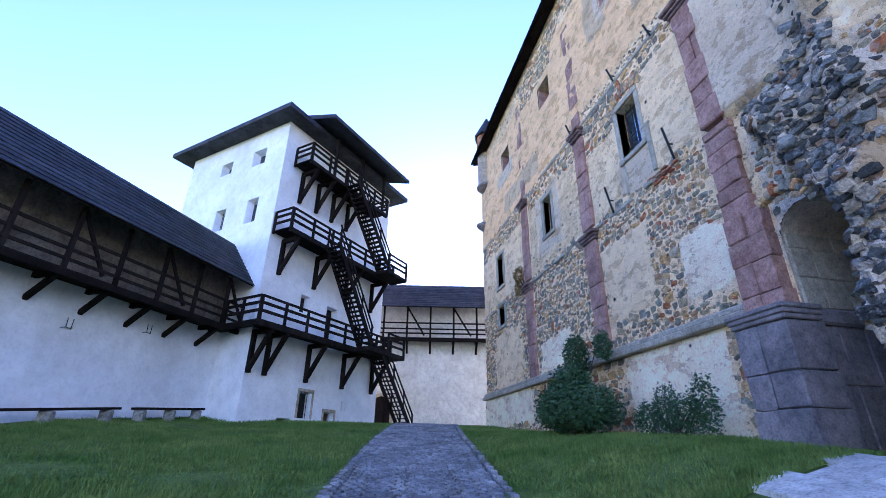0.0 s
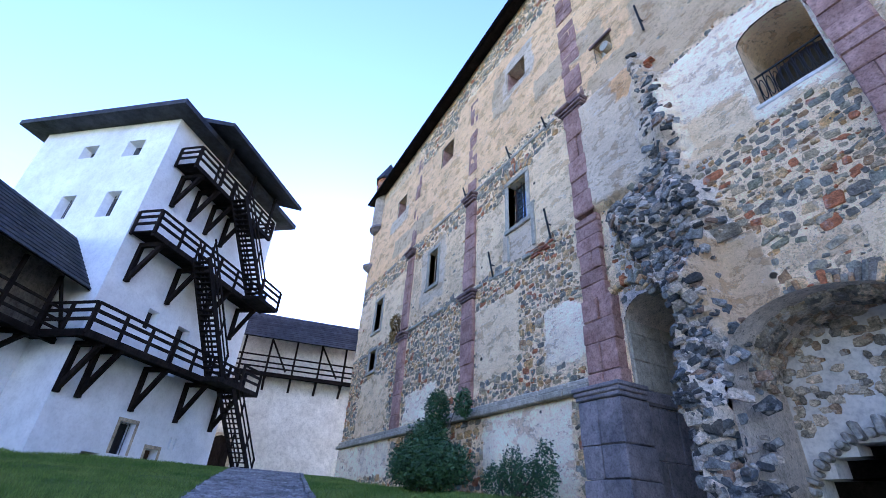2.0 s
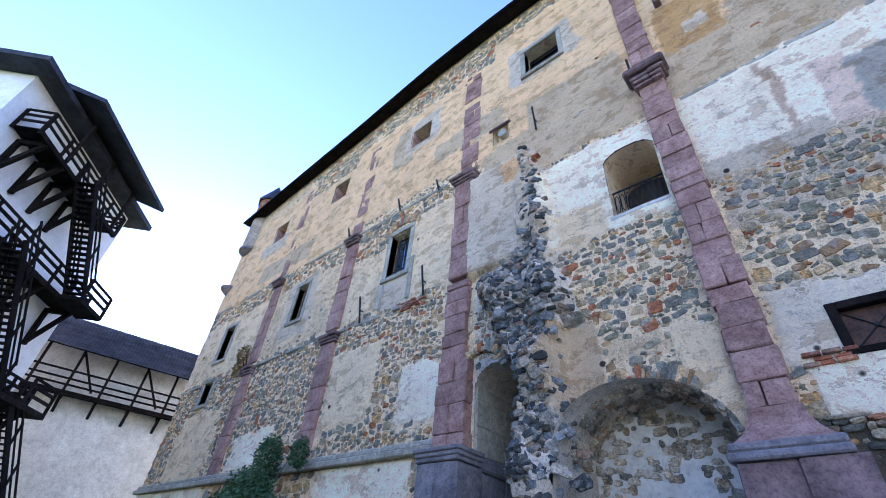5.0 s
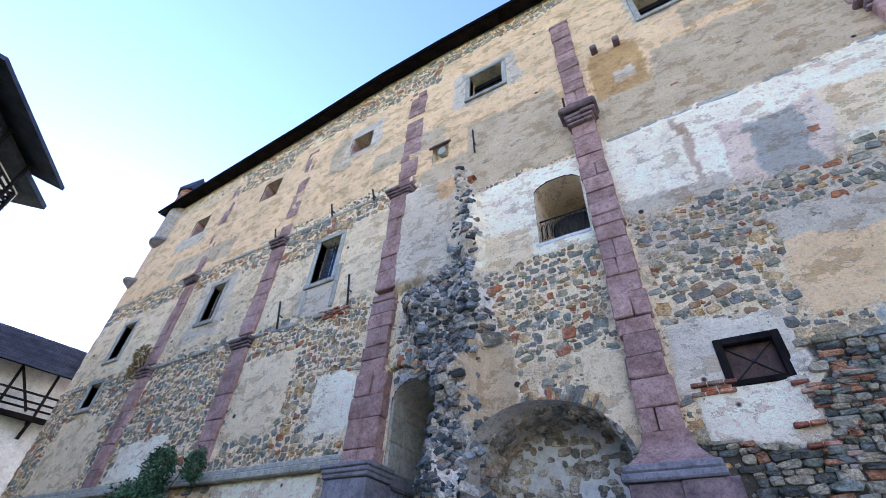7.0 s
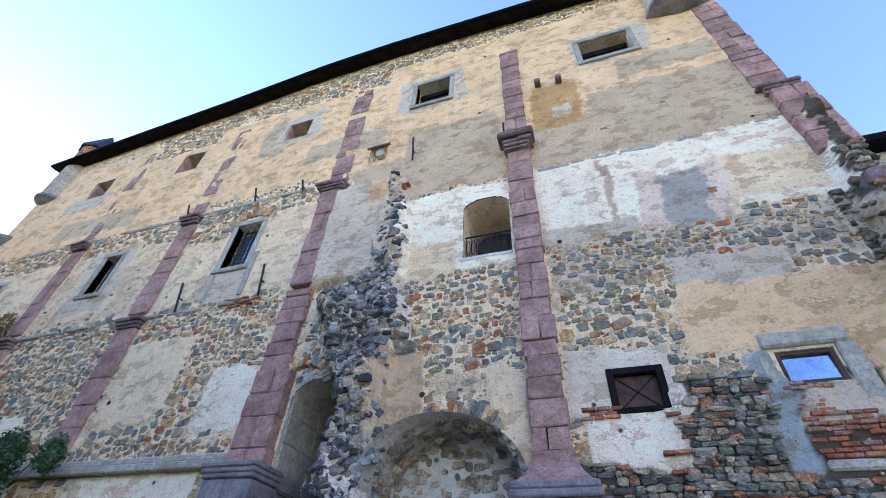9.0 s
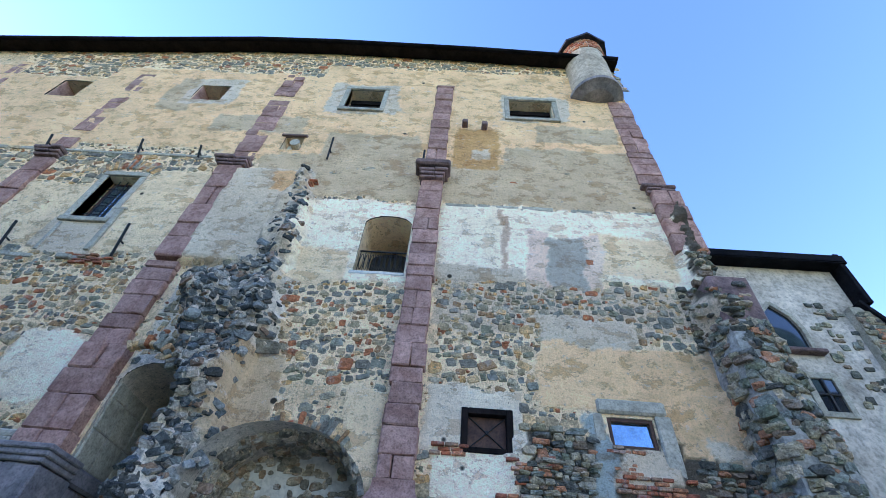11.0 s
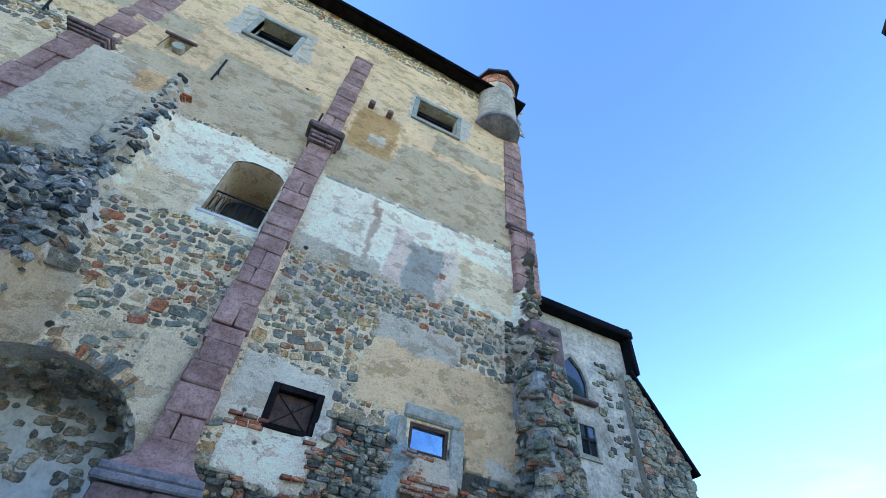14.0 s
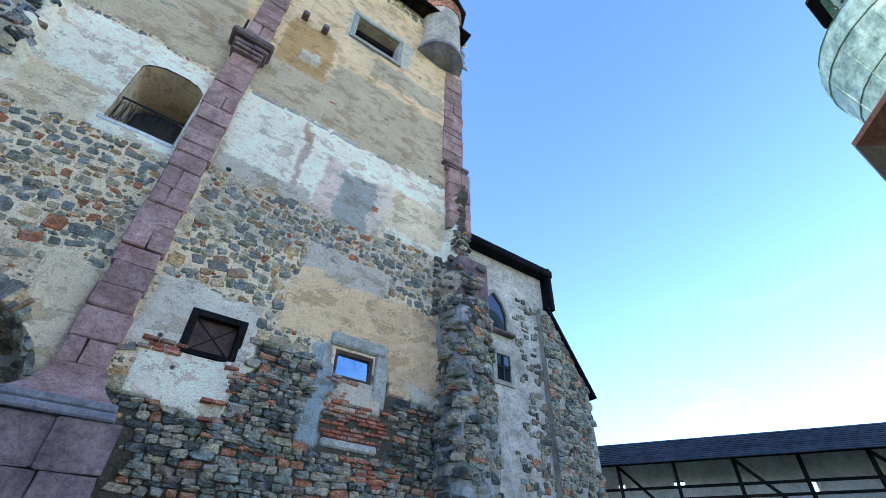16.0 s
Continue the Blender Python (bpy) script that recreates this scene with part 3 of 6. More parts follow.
def build_facade():
    ex = sorted({v for o in OPEN.values() for v in o[:2]})
    ez = sorted({v for o in OPEN.values() for v in o[2:4]})
    xs = np.concatenate([lines(XL, -14.2, 0.13, [e for e in ex if e < -14.2]), lines(-14.0, XR, 0.065, [e for e in ex if e > -14.1])])
    zs = lines(-0.8, ZT, 0.07, ez)
    X, Z = np.meshgrid(xs, zs)
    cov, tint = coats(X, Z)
    Y = FY - proud(X, Z) - 0.03 * ss(0.45, 0.6, cov)
    for x0, x1, z0, z1, _ in OPEN.values():
        near = (X > x0 - 0.02) & (X < x1 + 0.02) & (Z > z0 - 0.02) & (Z < z1 + 0.02)
        Y = np.where(near, np.minimum(Y, FY), Y)
    n = len(xs)
    v = np.stack([X, Y, np.minimum(Z, eave_z(X) + 0.12 + 0.01 * (Z - 22))], -1).reshape(-1, 3)
    cx, cz = (xs[1:] + xs[:-1]) / 2, (zs[1:] + zs[:-1]) / 2
    CX, CZ = np.meshgrid(cx, cz)
    keep = np.ones(CX.shape, bool)
    for key in OPEN:
        keep &= ~in_opening(key, CX, CZ)
    for key, r in ARCHES.items():  # draw the cut edge onto the curve of the head
        x0, x1, z0, z1, _ = OPEN[key]
        ccx, hw, zs_ = (x0 + x1) / 2, (x1 - x0) / 2, z1 - r
        e = np.sqrt(((X - ccx) / hw) ** 2 + ((Z - zs_) / r) ** 2)
        pull = (X >= x0) & (X <= x1) & (Z > zs_) & (Z <= z1) & (e < 1) & (e > 0.3)
        v[pull.ravel(), 0] = (ccx + (X - ccx) / np.maximum(e, 1e-3))[pull]
        v[pull.ravel(), 2] = (zs_ + (Z - zs_) / np.maximum(e, 1e-3))[pull]
    J, I = np.nonzero(keep)
    a = J * n + I
    f = np.stack([a, a + 1, a + 1 + n, a + n], 1)
    V, F = [tuple(p) for p in v.tolist()], [tuple(q) for q in f.tolist()]
    base = len(V)
    dark_reveal = []
    for key, (x0, x1, z0, z1, d) in OPEN.items():  # reveals
        ya = FY - float(proud(np.array([x0 - 0.1]), np.array([(z0 + z1) / 2]))[0])
        yb = FY - float(proud(np.array([x1 + 0.1]), np.array([(z0 + z1) / 2]))[0])
        r = ARCHES.get(key, 0.0)
        k = 18 if r else 1
        head = [((x0 + x1) / 2 - (x1 - x0) / 2 * math.cos(math.pi * i / k), z1 - r + r * math.sin(math.pi * i / k)) for i in range(k + 1)]
        loop = [(x0, z0)] + head + [(x1, z0)]
        dark_reveal += [key in ("arch", "niche")] * (2 * len(loop))
        o = len(V)
        for i, (px, pz) in enumerate(loop):
            f_ = (px - x0) / (x1 - x0)
            V += [(px, ya * (1 - f_) + yb * f_, pz), (px, FY + d, pz)]
        m = len(loop)
        F += [(o + 2 * i, o + 2 * i + 1, o + 2 * ((i + 1) % m) + 1, o + 2 * ((i + 1) % m)) for i in range(m)]
    # sides, back and a shelf behind the face, so that the wall is closed
    dr = np.array(dark_reveal)
    reveal_cover = np.where(dr, 0.3, 0.9)
    reveal_tint = np.where(dr[:, None], np.array((0.58, 0.52, 0.42)), np.array(PALE))
    me = bpy.data.meshes.new("wall_palace")
    me.from_pydata(V, [], F)
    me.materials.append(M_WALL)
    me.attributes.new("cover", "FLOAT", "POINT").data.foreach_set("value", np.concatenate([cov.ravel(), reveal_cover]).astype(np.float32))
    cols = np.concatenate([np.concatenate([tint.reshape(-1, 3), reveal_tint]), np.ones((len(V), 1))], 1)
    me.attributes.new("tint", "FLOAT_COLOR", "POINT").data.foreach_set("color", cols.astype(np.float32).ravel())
    me.set_sharp_from_angle(angle=radians(50))
    return tagged(new("wall_palace", me), "tall ruined palace wall of rubble with patches of ochre and white plaster", "wall", kind="structure")


facade = build_facade()
# the rest of the palace: end walls, back, floor slabs behind the face
g = Geo()
g.box((XL, FY + 0.1, 1.0), (XL + 0.6, 24, 20.9), 0.05)
part("end_wall", g, M_CREAM, facade)
part("end_wall", box1((XR - 0.6, FY + 0.1, -1.0), (XR, 24, 21.9), 0.05), M_MORTAR, facade)
part("back_wall", box1((XL, 24.0, -1.0), (XR, 24.6, 21.9), 0.05), M_CREAM, facade)
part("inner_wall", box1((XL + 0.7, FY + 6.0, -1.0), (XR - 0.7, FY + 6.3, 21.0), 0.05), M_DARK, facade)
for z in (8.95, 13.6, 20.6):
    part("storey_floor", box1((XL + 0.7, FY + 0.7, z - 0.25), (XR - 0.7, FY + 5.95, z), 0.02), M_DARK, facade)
part("niche_back", box1((-6.8, FY + 1.98, -0.7), (-5.1, FY + 2.2, 6.4), 0.02), M_MORTAR, facade)
part("vent_back", box1((-6.2, FY + 0.34, 14.4), (-5.3, FY + 0.5, 15.5), 0.02), M_CREAM, facade)

# palace roof: a thin dark eave with its slope
roof = thing("palace_roof", "dark shingled palace roof with a thin overhanging eave", "roof", kind="structure")
ey, ry, rz_ = FY - 0.62, 17.0, 28.5
ex_ = [XL - 0.3, -22, -18.5, -15, -12, -9.5, -6, -3, 0.5, 2.5, 4.5, XR + 0.1]
g, back, soff = Geo(), Geo(), Geo()
for xa, xb in zip(ex_, ex_[1:]):
    za, zb = float(eave_z(xa)), float(eave_z(xb))
    g.add([(xa, ey, za), (xb, ey, zb), (xb, ey, zb + 0.22), (xa, ey, za + 0.22), (xb, ry, rz_), (xa, ry, rz_), (xb, FY + 0.3, zb + 0.75), (xa, FY + 0.3, za + 0.75)],
          [(0, 1, 2, 3), (3, 2, 4, 5), (1, 0, 7, 6)])
    back.add([(xa, ry, rz_), (xb, ry, rz_), (xb, 25, 22.0), (xa, 25, 22.0)], [(0, 1, 2, 3)])
    soff.add([(xa, ey + 0.05, za - 0.02), (xb, ey + 0.05, zb - 0.02), (xb, FY + 0.05, zb + 0.1), (xa, FY + 0.05, za + 0.1)], [(3, 2, 1, 0)])
    part("gutter", Geo().tube((xa, ey - 0.03, za + 0.08), (xb, ey - 0.03, zb + 0.08), 0.09, 10), M_ROOFPAL, roof)
part("slope", g, M_ROOFPAL, roof)
part("back_slope", back, M_SHINGLE, roof)
part("soffit", soff, M_TIMBER, roof)


# ---- tower ----
TW, TD, TB, TT = 10.2, 8.8, 1.2, 18.35


def wall_with_holes(w, z0, z1, holes, thick, splay=0.0):
    """A wall in the plane y=0 from x=0 to w, y inwards, with square holes (x0,x1,z0,z1)."""
    g = Geo()
    xs = sorted({0.0, w, *(h[0] for h in holes), *(h[1] for h in holes)})
    zs = sorted({z0, z1, *(h[2] for h in holes), *(h[3] for h in holes)})
    for xa, xb in zip(xs, xs[1:]):
        for za, zb in zip(zs, zs[1:]):
            mx, mz = (xa + xb) / 2, (za + zb) / 2
            if not any(h[0] < mx < h[1] and h[2] < mz < h[3] for h in holes):
                g.add([(xa, 0, za), (xb, 0, za), (xb, 0, zb), (xa, 0, zb)], [(0, 1, 2, 3)])
    for xa, xb, za, zb in holes:
        s = splay
        g.add([(xa, 0, za), (xb, 0, za), (xb, 0, zb), (xa, 0, zb), (xa + s, thick, za + s), (xb - s, thick, za + s), (xb - s, thick, zb - s), (xa + s, thick, zb - s)],
              [(0, 4, 5, 1), (1, 5, 6, 2), (2, 6, 7, 3), (3, 7, 4, 0)])
    return g.weld()


TOWER = dict(at=(-22.5, -3.62, -0.864), rz=138.82)
TALL = 1.094


def tower_thing(*words):
    e = thing(*words, **TOWER)
    e.scale.z = TALL
    return e


tower = tower_thing("tower", "white limewashed castle tower with dark hipped roof", "tower")
HR = [(2.75, 3.45, 8.15, 9.05), (4.85, 5.75, 6.7, 8.95), (3.6, 4.5, 3.25, 4.45), (5.55, 6.35, 2.0, 3.65), (2.3, 3.2, 2.55, 3.2), (6.9, 7.03, 3.75, 4.25), (7.22, 7.35, 3.75, 4.25)]
HL = [(1.65, 2.75, 15.9, 16.9), (4.6, 5.6, 16.05, 16.85), (1.5, 2.4, 12.35, 13.75), (4.2, 5.1, 12.4, 13.7)]
part("wall", wall_with_holes(TW, TB, TT, HR, 0.5, 0.04), M_LIME, tower)
gl = wall_with_holes(TD, TB, TT, [(TD - b, TD - a, c, d) for a, b, c, d in HL], 0.55, 0.1)
wl = part("wall", gl, M_LIME, tower)
wl.matrix_basis = Matrix(((0, 1, 0, 0), (-1, 0, 0, TD), (0, 0, 1, 0), (0, 0, 0, 1)))
part("wall", box1((TW - 0.3, 0.02, TB), (TW - 0.002, TD, TT), 0.02), M_LIME, tower)
part("wall", box1((0.02, TD - 0.3, TB), (TW - 0.31, TD - 0.002, TT), 0.02), M_LIME, tower)
for x0, x1, z0, z1 in HR:
    w_ = part("window" if z0 > 2.2 and z1 - z0 < 2 else "door", box1((x0 + 0.03, 0.42, z0 + 0.03), (x1 - 0.03, 0.48, z1 - 0.03), 0.005), M_IRON if z0 > 2.2 else M_DOOR, tower)
for x0, x1, z0, z1 in HL:
    w_ = part("window", box1((0.46, x0 + 0.08, z0 + 0.08), (0.52, x1 - 0.08, z1 - 0.08), 0.005), M_GLASS, tower)
    if z0 < 14:
        for k in range(1, 4):
            yy = x0 + 0.1 + (x1 - x0 - 0.2) * k / 4
            part("bar", Geo().tube((0.3, yy, z0), (0.3, yy, z1), 0.018, 6), M_IRON, w_)
        part("frame", box1((0.36, x0 + 0.08, z0 + 0.08), (0.44, x0 + 0.16, z1 - 0.08), 0.005), M_CREAM, w_)
for x0, x1, z0, z1 in (HR[2], HR[3]):
    for a, b in (((x0 - 0.14, z0), (x0, z1)), ((x1, z0), (x1 + 0.14, z1)), ((x0 - 0.14, z1), (x1 + 0.14, z1 + 0.14))):
        part("surround", box1((a[0], -0.03, a[1]), (b[0], 0.1, b[1]), 0.01), M_STAIN, tower)
for k in range(1, 4):
    part("bar", Geo().tube((3.6 + 0.225 * k, 0.12, 3.25), (3.6 + 0.225 * k, 0.12, 4.45), 0.02, 6), M_IRON, tower)

# hipped roof with deep eaves and a lower porch roof over the top gallery
e_, ap = 1.0, 22.0
g = Geo()
g.add([(-e_, -e_, TT), (TW + e_, -e_, TT), (TW + e_, TD + e_, TT), (-e_, TD + e_, TT), (TW / 2 - 1, TD / 2, ap), (TW / 2 + 1, TD / 2, ap),
       (-e_, -e_, TT - 0.28), (TW + e_, -e_, TT - 0.28), (TW + e_, TD + e_, TT - 0.28), (-e_, TD + e_, TT - 0.28)],
      [(0, 1, 5, 4), (1, 2, 5), (2, 3, 4, 5), (3, 0, 4), (0, 6, 7, 1), (1, 7, 8, 2), (2, 8, 9, 3), (3, 9, 6, 0), (9, 8, 7, 6)])
part("roof", g, M_SHINGLE, tower, "dark hipped shingle roof")
g = Geo()
g.add([(1.0, -2.5, TT + 0.02), (9.1, -2.5, TT + 0.02), (9.1, 0.4, TT + 0.95), (1.0, 0.4, TT + 0.95), (1.0, -2.5, TT - 0.2), (9.1, -2.5, TT - 0.2), (9.1, 0.4, TT + 0.65), (1.0, 0.4, TT + 0.65)],
      [(0, 1, 2, 3), (7, 6, 5, 4), (0, 4, 5, 1), (1, 5, 6, 2), (3, 7, 4, 0), (2, 6, 7, 3)])
part("porch_roof", g, M_SHINGLE, tower, "dark porch roof over the top gallery")


def rail(parent, p, q, h=1.05, gap=1.5, mat=None):
    """Timber railing from p to q (deck level): posts and three rails, each its own piece."""
    p, q = Vector(p), Vector(q)
    n = max(1, round((q - p).length / gap))
    for i in range(n + 1):
        c = p.lerp(q, i / n)
        part("post", Geo().box((c.x - 0.06, c.y - 0.06, c.z - 0.15), (c.x + 0.06, c.y + 0.06, c.z + h)), M_TIMBER, parent)
    for k, hh in enumerate((0.36, 0.7, h)):
        up = Vector((0, 0, hh))
        part("rail", Geo().beam(p + up, q + up, 0.07, 0.13 if k < 2 else 0.11), M_TIMBER, parent)


def brace(parent, wall_pt, front_pt, foot_z):
    """A wall post with a raking strut under a gallery."""
    a, b = Vector(wall_pt), Vector(front_pt)
    d = (b - a).normalized() * 0.1
    part("wall_post", Geo().beam((a.x + d.x, a.y + d.y, foot_z), (a.x + d.x, a.y + d.y, a.z), 0.2, 0.2), M_TIMBER, parent)
    part("strut", Geo().beam((a.x + d.x, a.y + d.y, foot_z + 0.15), (b.x - d.x, b.y - d.y, b.z), 0.18, 0.2), M_TIMBER, parent)
    part("joist", Geo().beam(a, b, 0.2, 0.2), M_TIMBER, parent)


def gallery_box(parent, u0, u1, z, off, feet, foot_z, ends=(True, True)):
    """One gallery on the tower's stair side: deck boards, edge beam, rails, struts. z is the underside."""
    n = max(1, int((u1 - u0) / 0.3))
    for i in range(n):
        part("deck_board", box1((u0 + (u1 - u0) * i / n + 0.008, -off, z + 0.2), (u0 + (u1 - u0) * (i + 1) / n - 0.008, -0.03, z + 0.26), 0.006), M_TIMBER, parent)
    part("edge_beam", box1((u0, -off - 0.06, z - 0.02), (u1, -off + 0.12, z + 0.2)), M_TIMBER, parent)
    rail(parent, (u0 + 0.05, -off, z + 0.26), (u1 - 0.05, -off, z + 0.26), 1.0)
    for k, u in ((0, u0), (1, u1)):
        if ends[k]:
            rail(parent, (u, -0.1, z + 0.26), (u, -off, z + 0.26), 1.0, 0.9)
    for u in feet:
        brace(parent, (u, 0.0, z - 0.02), (u, -off, z - 0.02), foot_z)


def stair(parent, p, q, w=0.9, side=(0, -1, 0)):
    """An open timber flight from p (top) to q (bottom): two strings, treads, two handrails."""
    p, q, s = Vector(p), Vector(q), Vector(side)
    n = max(3, int(abs(p.z - q.z) / 0.2))
    for k in (0, 1):
        o = s * (w * k)
        part("string", Geo().beam(p + o, q + o, 0.07, 0.28), M_TIMBER, parent)
        up = Vector((0, 0, 0.95))
        part("handrail", Geo().beam(p + o + up, q + o + up, 0.06, 0.1), M_TIMBER, parent)
        part("handrail", Geo().beam(p + o + up * 0.55, q + o + up * 0.55, 0.05, 0.09), M_TIMBER, parent)
        for t in (0.03, 0.35, 0.68, 0.97):
            c = p.lerp(q, t) + o
            part("post", Geo().box((c.x - 0.045, c.y - 0.045, c.z - 0.1), (c.x + 0.045, c.y + 0.045, c.z + 1.0)), M_TIMBER, parent)
    run = (q - p)
    for i in range(1, n):
        c = p.lerp(q, i / n)
        a, b = c, c + s * w
        d = Vector((run.x, run.y, 0)).normalized() * 0.13
        part("tread", Geo().box((min(a.x, b.x) - 0.13, min(a.y, b.y) + 0.02, c.z - 0.03), (max(a.x, b.x) + 0.13, max(a.y, b.y) - 0.02, c.z + 0.02), 0.006), M_TIMBER, parent)


gal = tower_thing("tower_gallery", "dark timber gallery with railings on struts along the tower", "gallery", "tower galleries")
gallery_box(gal, 0.75, 8.2, 15.45, 1.35, (1.5, 2.85, 4.2, 5.6), 13.7)
for u in (2.7, 5.2, 7.6):
    part("roof_post", box1((u - 0.08, -1.42, 15.7), (u + 0.08, -1.28, TT - 0.2)), M_TIMBER, gal)
gal = tower_thing("tower_gallery", "dark timber gallery with railings on struts along the tower", "gallery", "tower galleries")
gallery_box(gal, 0.1, 9.4, 11.25, 1.35, (0.9, 3.5, 6.2, 8.8), 9.5)
gal = tower_thing("tower_gallery", "dark timber gallery wrapping the lower tower corner", "gallery", "tower galleries")
gallery_box(gal, -0.85, 9.6, 6.6, 1.35, (0.1, 1.05, 3.8, 6.7, 9.5), 4.85, (False, True))
rail(gal, (-0.85, 1.0, 6.86), (-0.85, -1.35, 6.86), 1.0)
for i in range(8):
    part("deck_board", box1((-0.85, -0.02 + 0.28 * i, 6.8), (-0.03, 0.25 + 0.28 * i, 6.86), 0.006), M_TIMBER, gal)
part("edge_beam", box1((-0.91, -1.35, 6.58), (-0.75, 2.0, 6.8)), M_TIMBER, gal)
st = tower_thing("tower_stair", "steep open timber stair linking the tower galleries", "stair", "tower stairs")
stair(st, (3.7, -1.45, 15.7), (7.6, -1.45, 11.45))
part("landing", box1((7.2, -2.45, 11.25), (9.4, -1.38, 11.45), 0.01), M_TIMBER, st)
rail(st, (7.3, -2.42, 11.45), (9.35, -2.42, 11.45), 1.0)
st = tower_thing("tower_stair", "steep open timber stair linking the tower galleries", "stair", "tower stairs")
stair(st, (2.7, -1.45, 11.5), (6.3, -1.45, 6.85))
part("landing", box1((5.9, -2.45, 6.6), (9.6, -1.38, 6.82), 0.01), M_TIMBER, st)
rail(st, (7.8, -2.42, 6.82), (9.5, -2.42, 6.82), 1.0)
st = tower_thing("tower_stair", "steep open timber stair down to the yard", "stair", "tower stairs")
stair(st, (7.4, -1.45, 6.6), (11.0, -1.45, 2.75))


# ---- curtain walls with covered wall-walks ----
def curtain(name, at, ang, length, x0, base, deck, eave, ridge, depth, label, gap=1.75, lift=1.15, brace_z=0.9, holes=(), mat=None, upper=None):
    """A wall with a timber wall-walk. Local x runs along it, y points outwards from the yard; the railing is on y=0."""
    w = thing(name, label, "wall", kind="structure", at=(*at, 0), rz=ang)
    g_ = wall_with_holes(length - x0, base, eave + 0.9, [(a - x0, b - x0, c, d) for a, b, c, d in holes], 0.6)
    o = part("wall", g_, mat or M_LIME, w)
    o.location = (x0, depth, 0)
    if not holes:
        part("wall_core", box1((x0, depth + 0.62, base), (length, depth + 1.0, eave + 1.2), 0.02), M_LIME, w)
    # sheet over the wall above deck, coloured dark for the roof's shade
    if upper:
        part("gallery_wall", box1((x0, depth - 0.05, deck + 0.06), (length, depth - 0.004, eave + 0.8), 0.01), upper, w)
    n = int((length - x0) / 0.4)
    for i in range(n):
        a, b = x0 + (length - x0) * i / n, x0 + (length - x0) * (i + 1) / n
        part("deck_board", box1((a + 0.006, 0.0, deck), (b - 0.006, depth, deck + 0.06), 0.006), M_TIMBER, w)
    part("edge_beam", box1((x0, -0.08, deck - 0.22), (length, 0.1, deck)), M_TIMBER, w)
    m = int((length - x0) / gap)
    for i in range(m + 1):
        s = x0 + 0.2 + (length - x0 - 0.4) * i / m
        part("post", box1((s - 0.07, -0.06, deck), (s + 0.07, 0.08, eave + 0.1)), M_TIMBER, w)
        part("strut", Geo().beam((s, depth + 0.02, deck - brace_z), (s, 0.1, deck - 0.1), 0.16, 0.18), M_TIMBER, w)
        part("joist", box1((s - 0.08, 0.0, deck - 0.2), (s + 0.08, depth, deck - 0.01)), M_TIMBER, w)
        if i % 2 == 0 and i < m:
            e2 = s + gap * 0.75
            part("brace", Geo().beam((s + 0.05, 0.02, eave), (e2, 0.02, deck + 0.2), 0.1, 0.12), M_TIMBER, w)
    for k, hh in enumerate((0.36, 0.7, lift)):
        part("rail", box1((x0, -0.05, deck + hh - 0.06), (length, 0.02, deck + hh + 0.05)), M_TIMBER, w)
    # roof in courses of shingles
    rows = 12
    r0, r1 = Vector((0, -0.55, eave)), Vector((0, depth + 0.4, ridge))
    for i in range(rows):
        a, b = r0.lerp(r1, i / rows), r0.lerp(r1, (i + 1.25) / rows)
        lift_ = Vector((0, -0.02, 0.035))
        g2 = Geo().add([(x0 - 0.2, *(a + lift_)[1:]), (length, *(a + lift_)[1:]), (length, *b[1:]), (x0 - 0.2, *b[1:]), (x0 - 0.2, *(a)[1:]), (length, *a[1:])],
                       [(0, 1, 2, 3), (4, 5, 1, 0)])
        part("shingle_course", g2, M_SHINGLE, w)
    part("roof_boards", Geo().add([(x0, r0.y + 0.02, r0.z - 0.06), (length, r0.y + 0.02, r0.z - 0.06), (length, r1.y, r1.z - 0.06), (x0, r1.y, r1.z - 0.06)], [(3, 2, 1, 0)]), M_TIMBER, w)
    part("outer_slope", Geo().add([(x0, r1.y, r1.z), (length, r1.y, r1.z), (length, r1.y + 2.0, eave), (x0, r1.y + 2.0, eave)], [(0, 1, 2, 3)]), M_SHINGLE, w)
    return w


LA = -29.16
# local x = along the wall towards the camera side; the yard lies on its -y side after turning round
wall_w = curtain("wall_south", (0.19, -17.41), LA + 180, 27.6, 0.0, -1.0, 6.52, 8.71, 11.44, 1.25, "white limewashed curtain wall with a dark timber wall-walk and shingle roof", upper=M_SHADED)
wall_n = curtain("wall_west", (-33.88, 1.66), 79.01, 11.0, 0.0, 1.5, 8.98, 11.28, 13.69, 1.2, "pale limewashed curtain wall with a dark timber wall-walk", mat=M_CREAM)
wall_e = curtain("wall_east", (17.0, 18.6), math.degrees(math.atan2(-9.2, 5.7)), 26.0, 0.0, -1.0, 4.2, 6.25, 7.75, 1.6, "dim curtain wall with an open timber wall-walk and long shingle roof", gap=2.3, holes=((7.05, 7.5, 5.6, 6.0), (12.15, 12.55, 5.1, 5.75), (4.6, 4.9, 5.6, 5.95)), mat=M_CREAM)


# ---- palace: dressed stone ----
def worn_block(a, b, ch, r):
    """A squared stone with its front corners knocked off unevenly."""
    g_ = box1(a, b, ch * r.uniform(0.7, 1.5))
    k = min(0.035, 0.12 * min(b[0] - a[0], b[2] - a[2]))
    g_.v = [(x + r.uniform(-k, k) * 0.5, y + (r.uniform(0, k) if y < a[1] + 0.5 * (b[1] - a[1]) else 0), z + r.uniform(-k, k) * 0.3) for x, y, z in g_.v]
    return g_


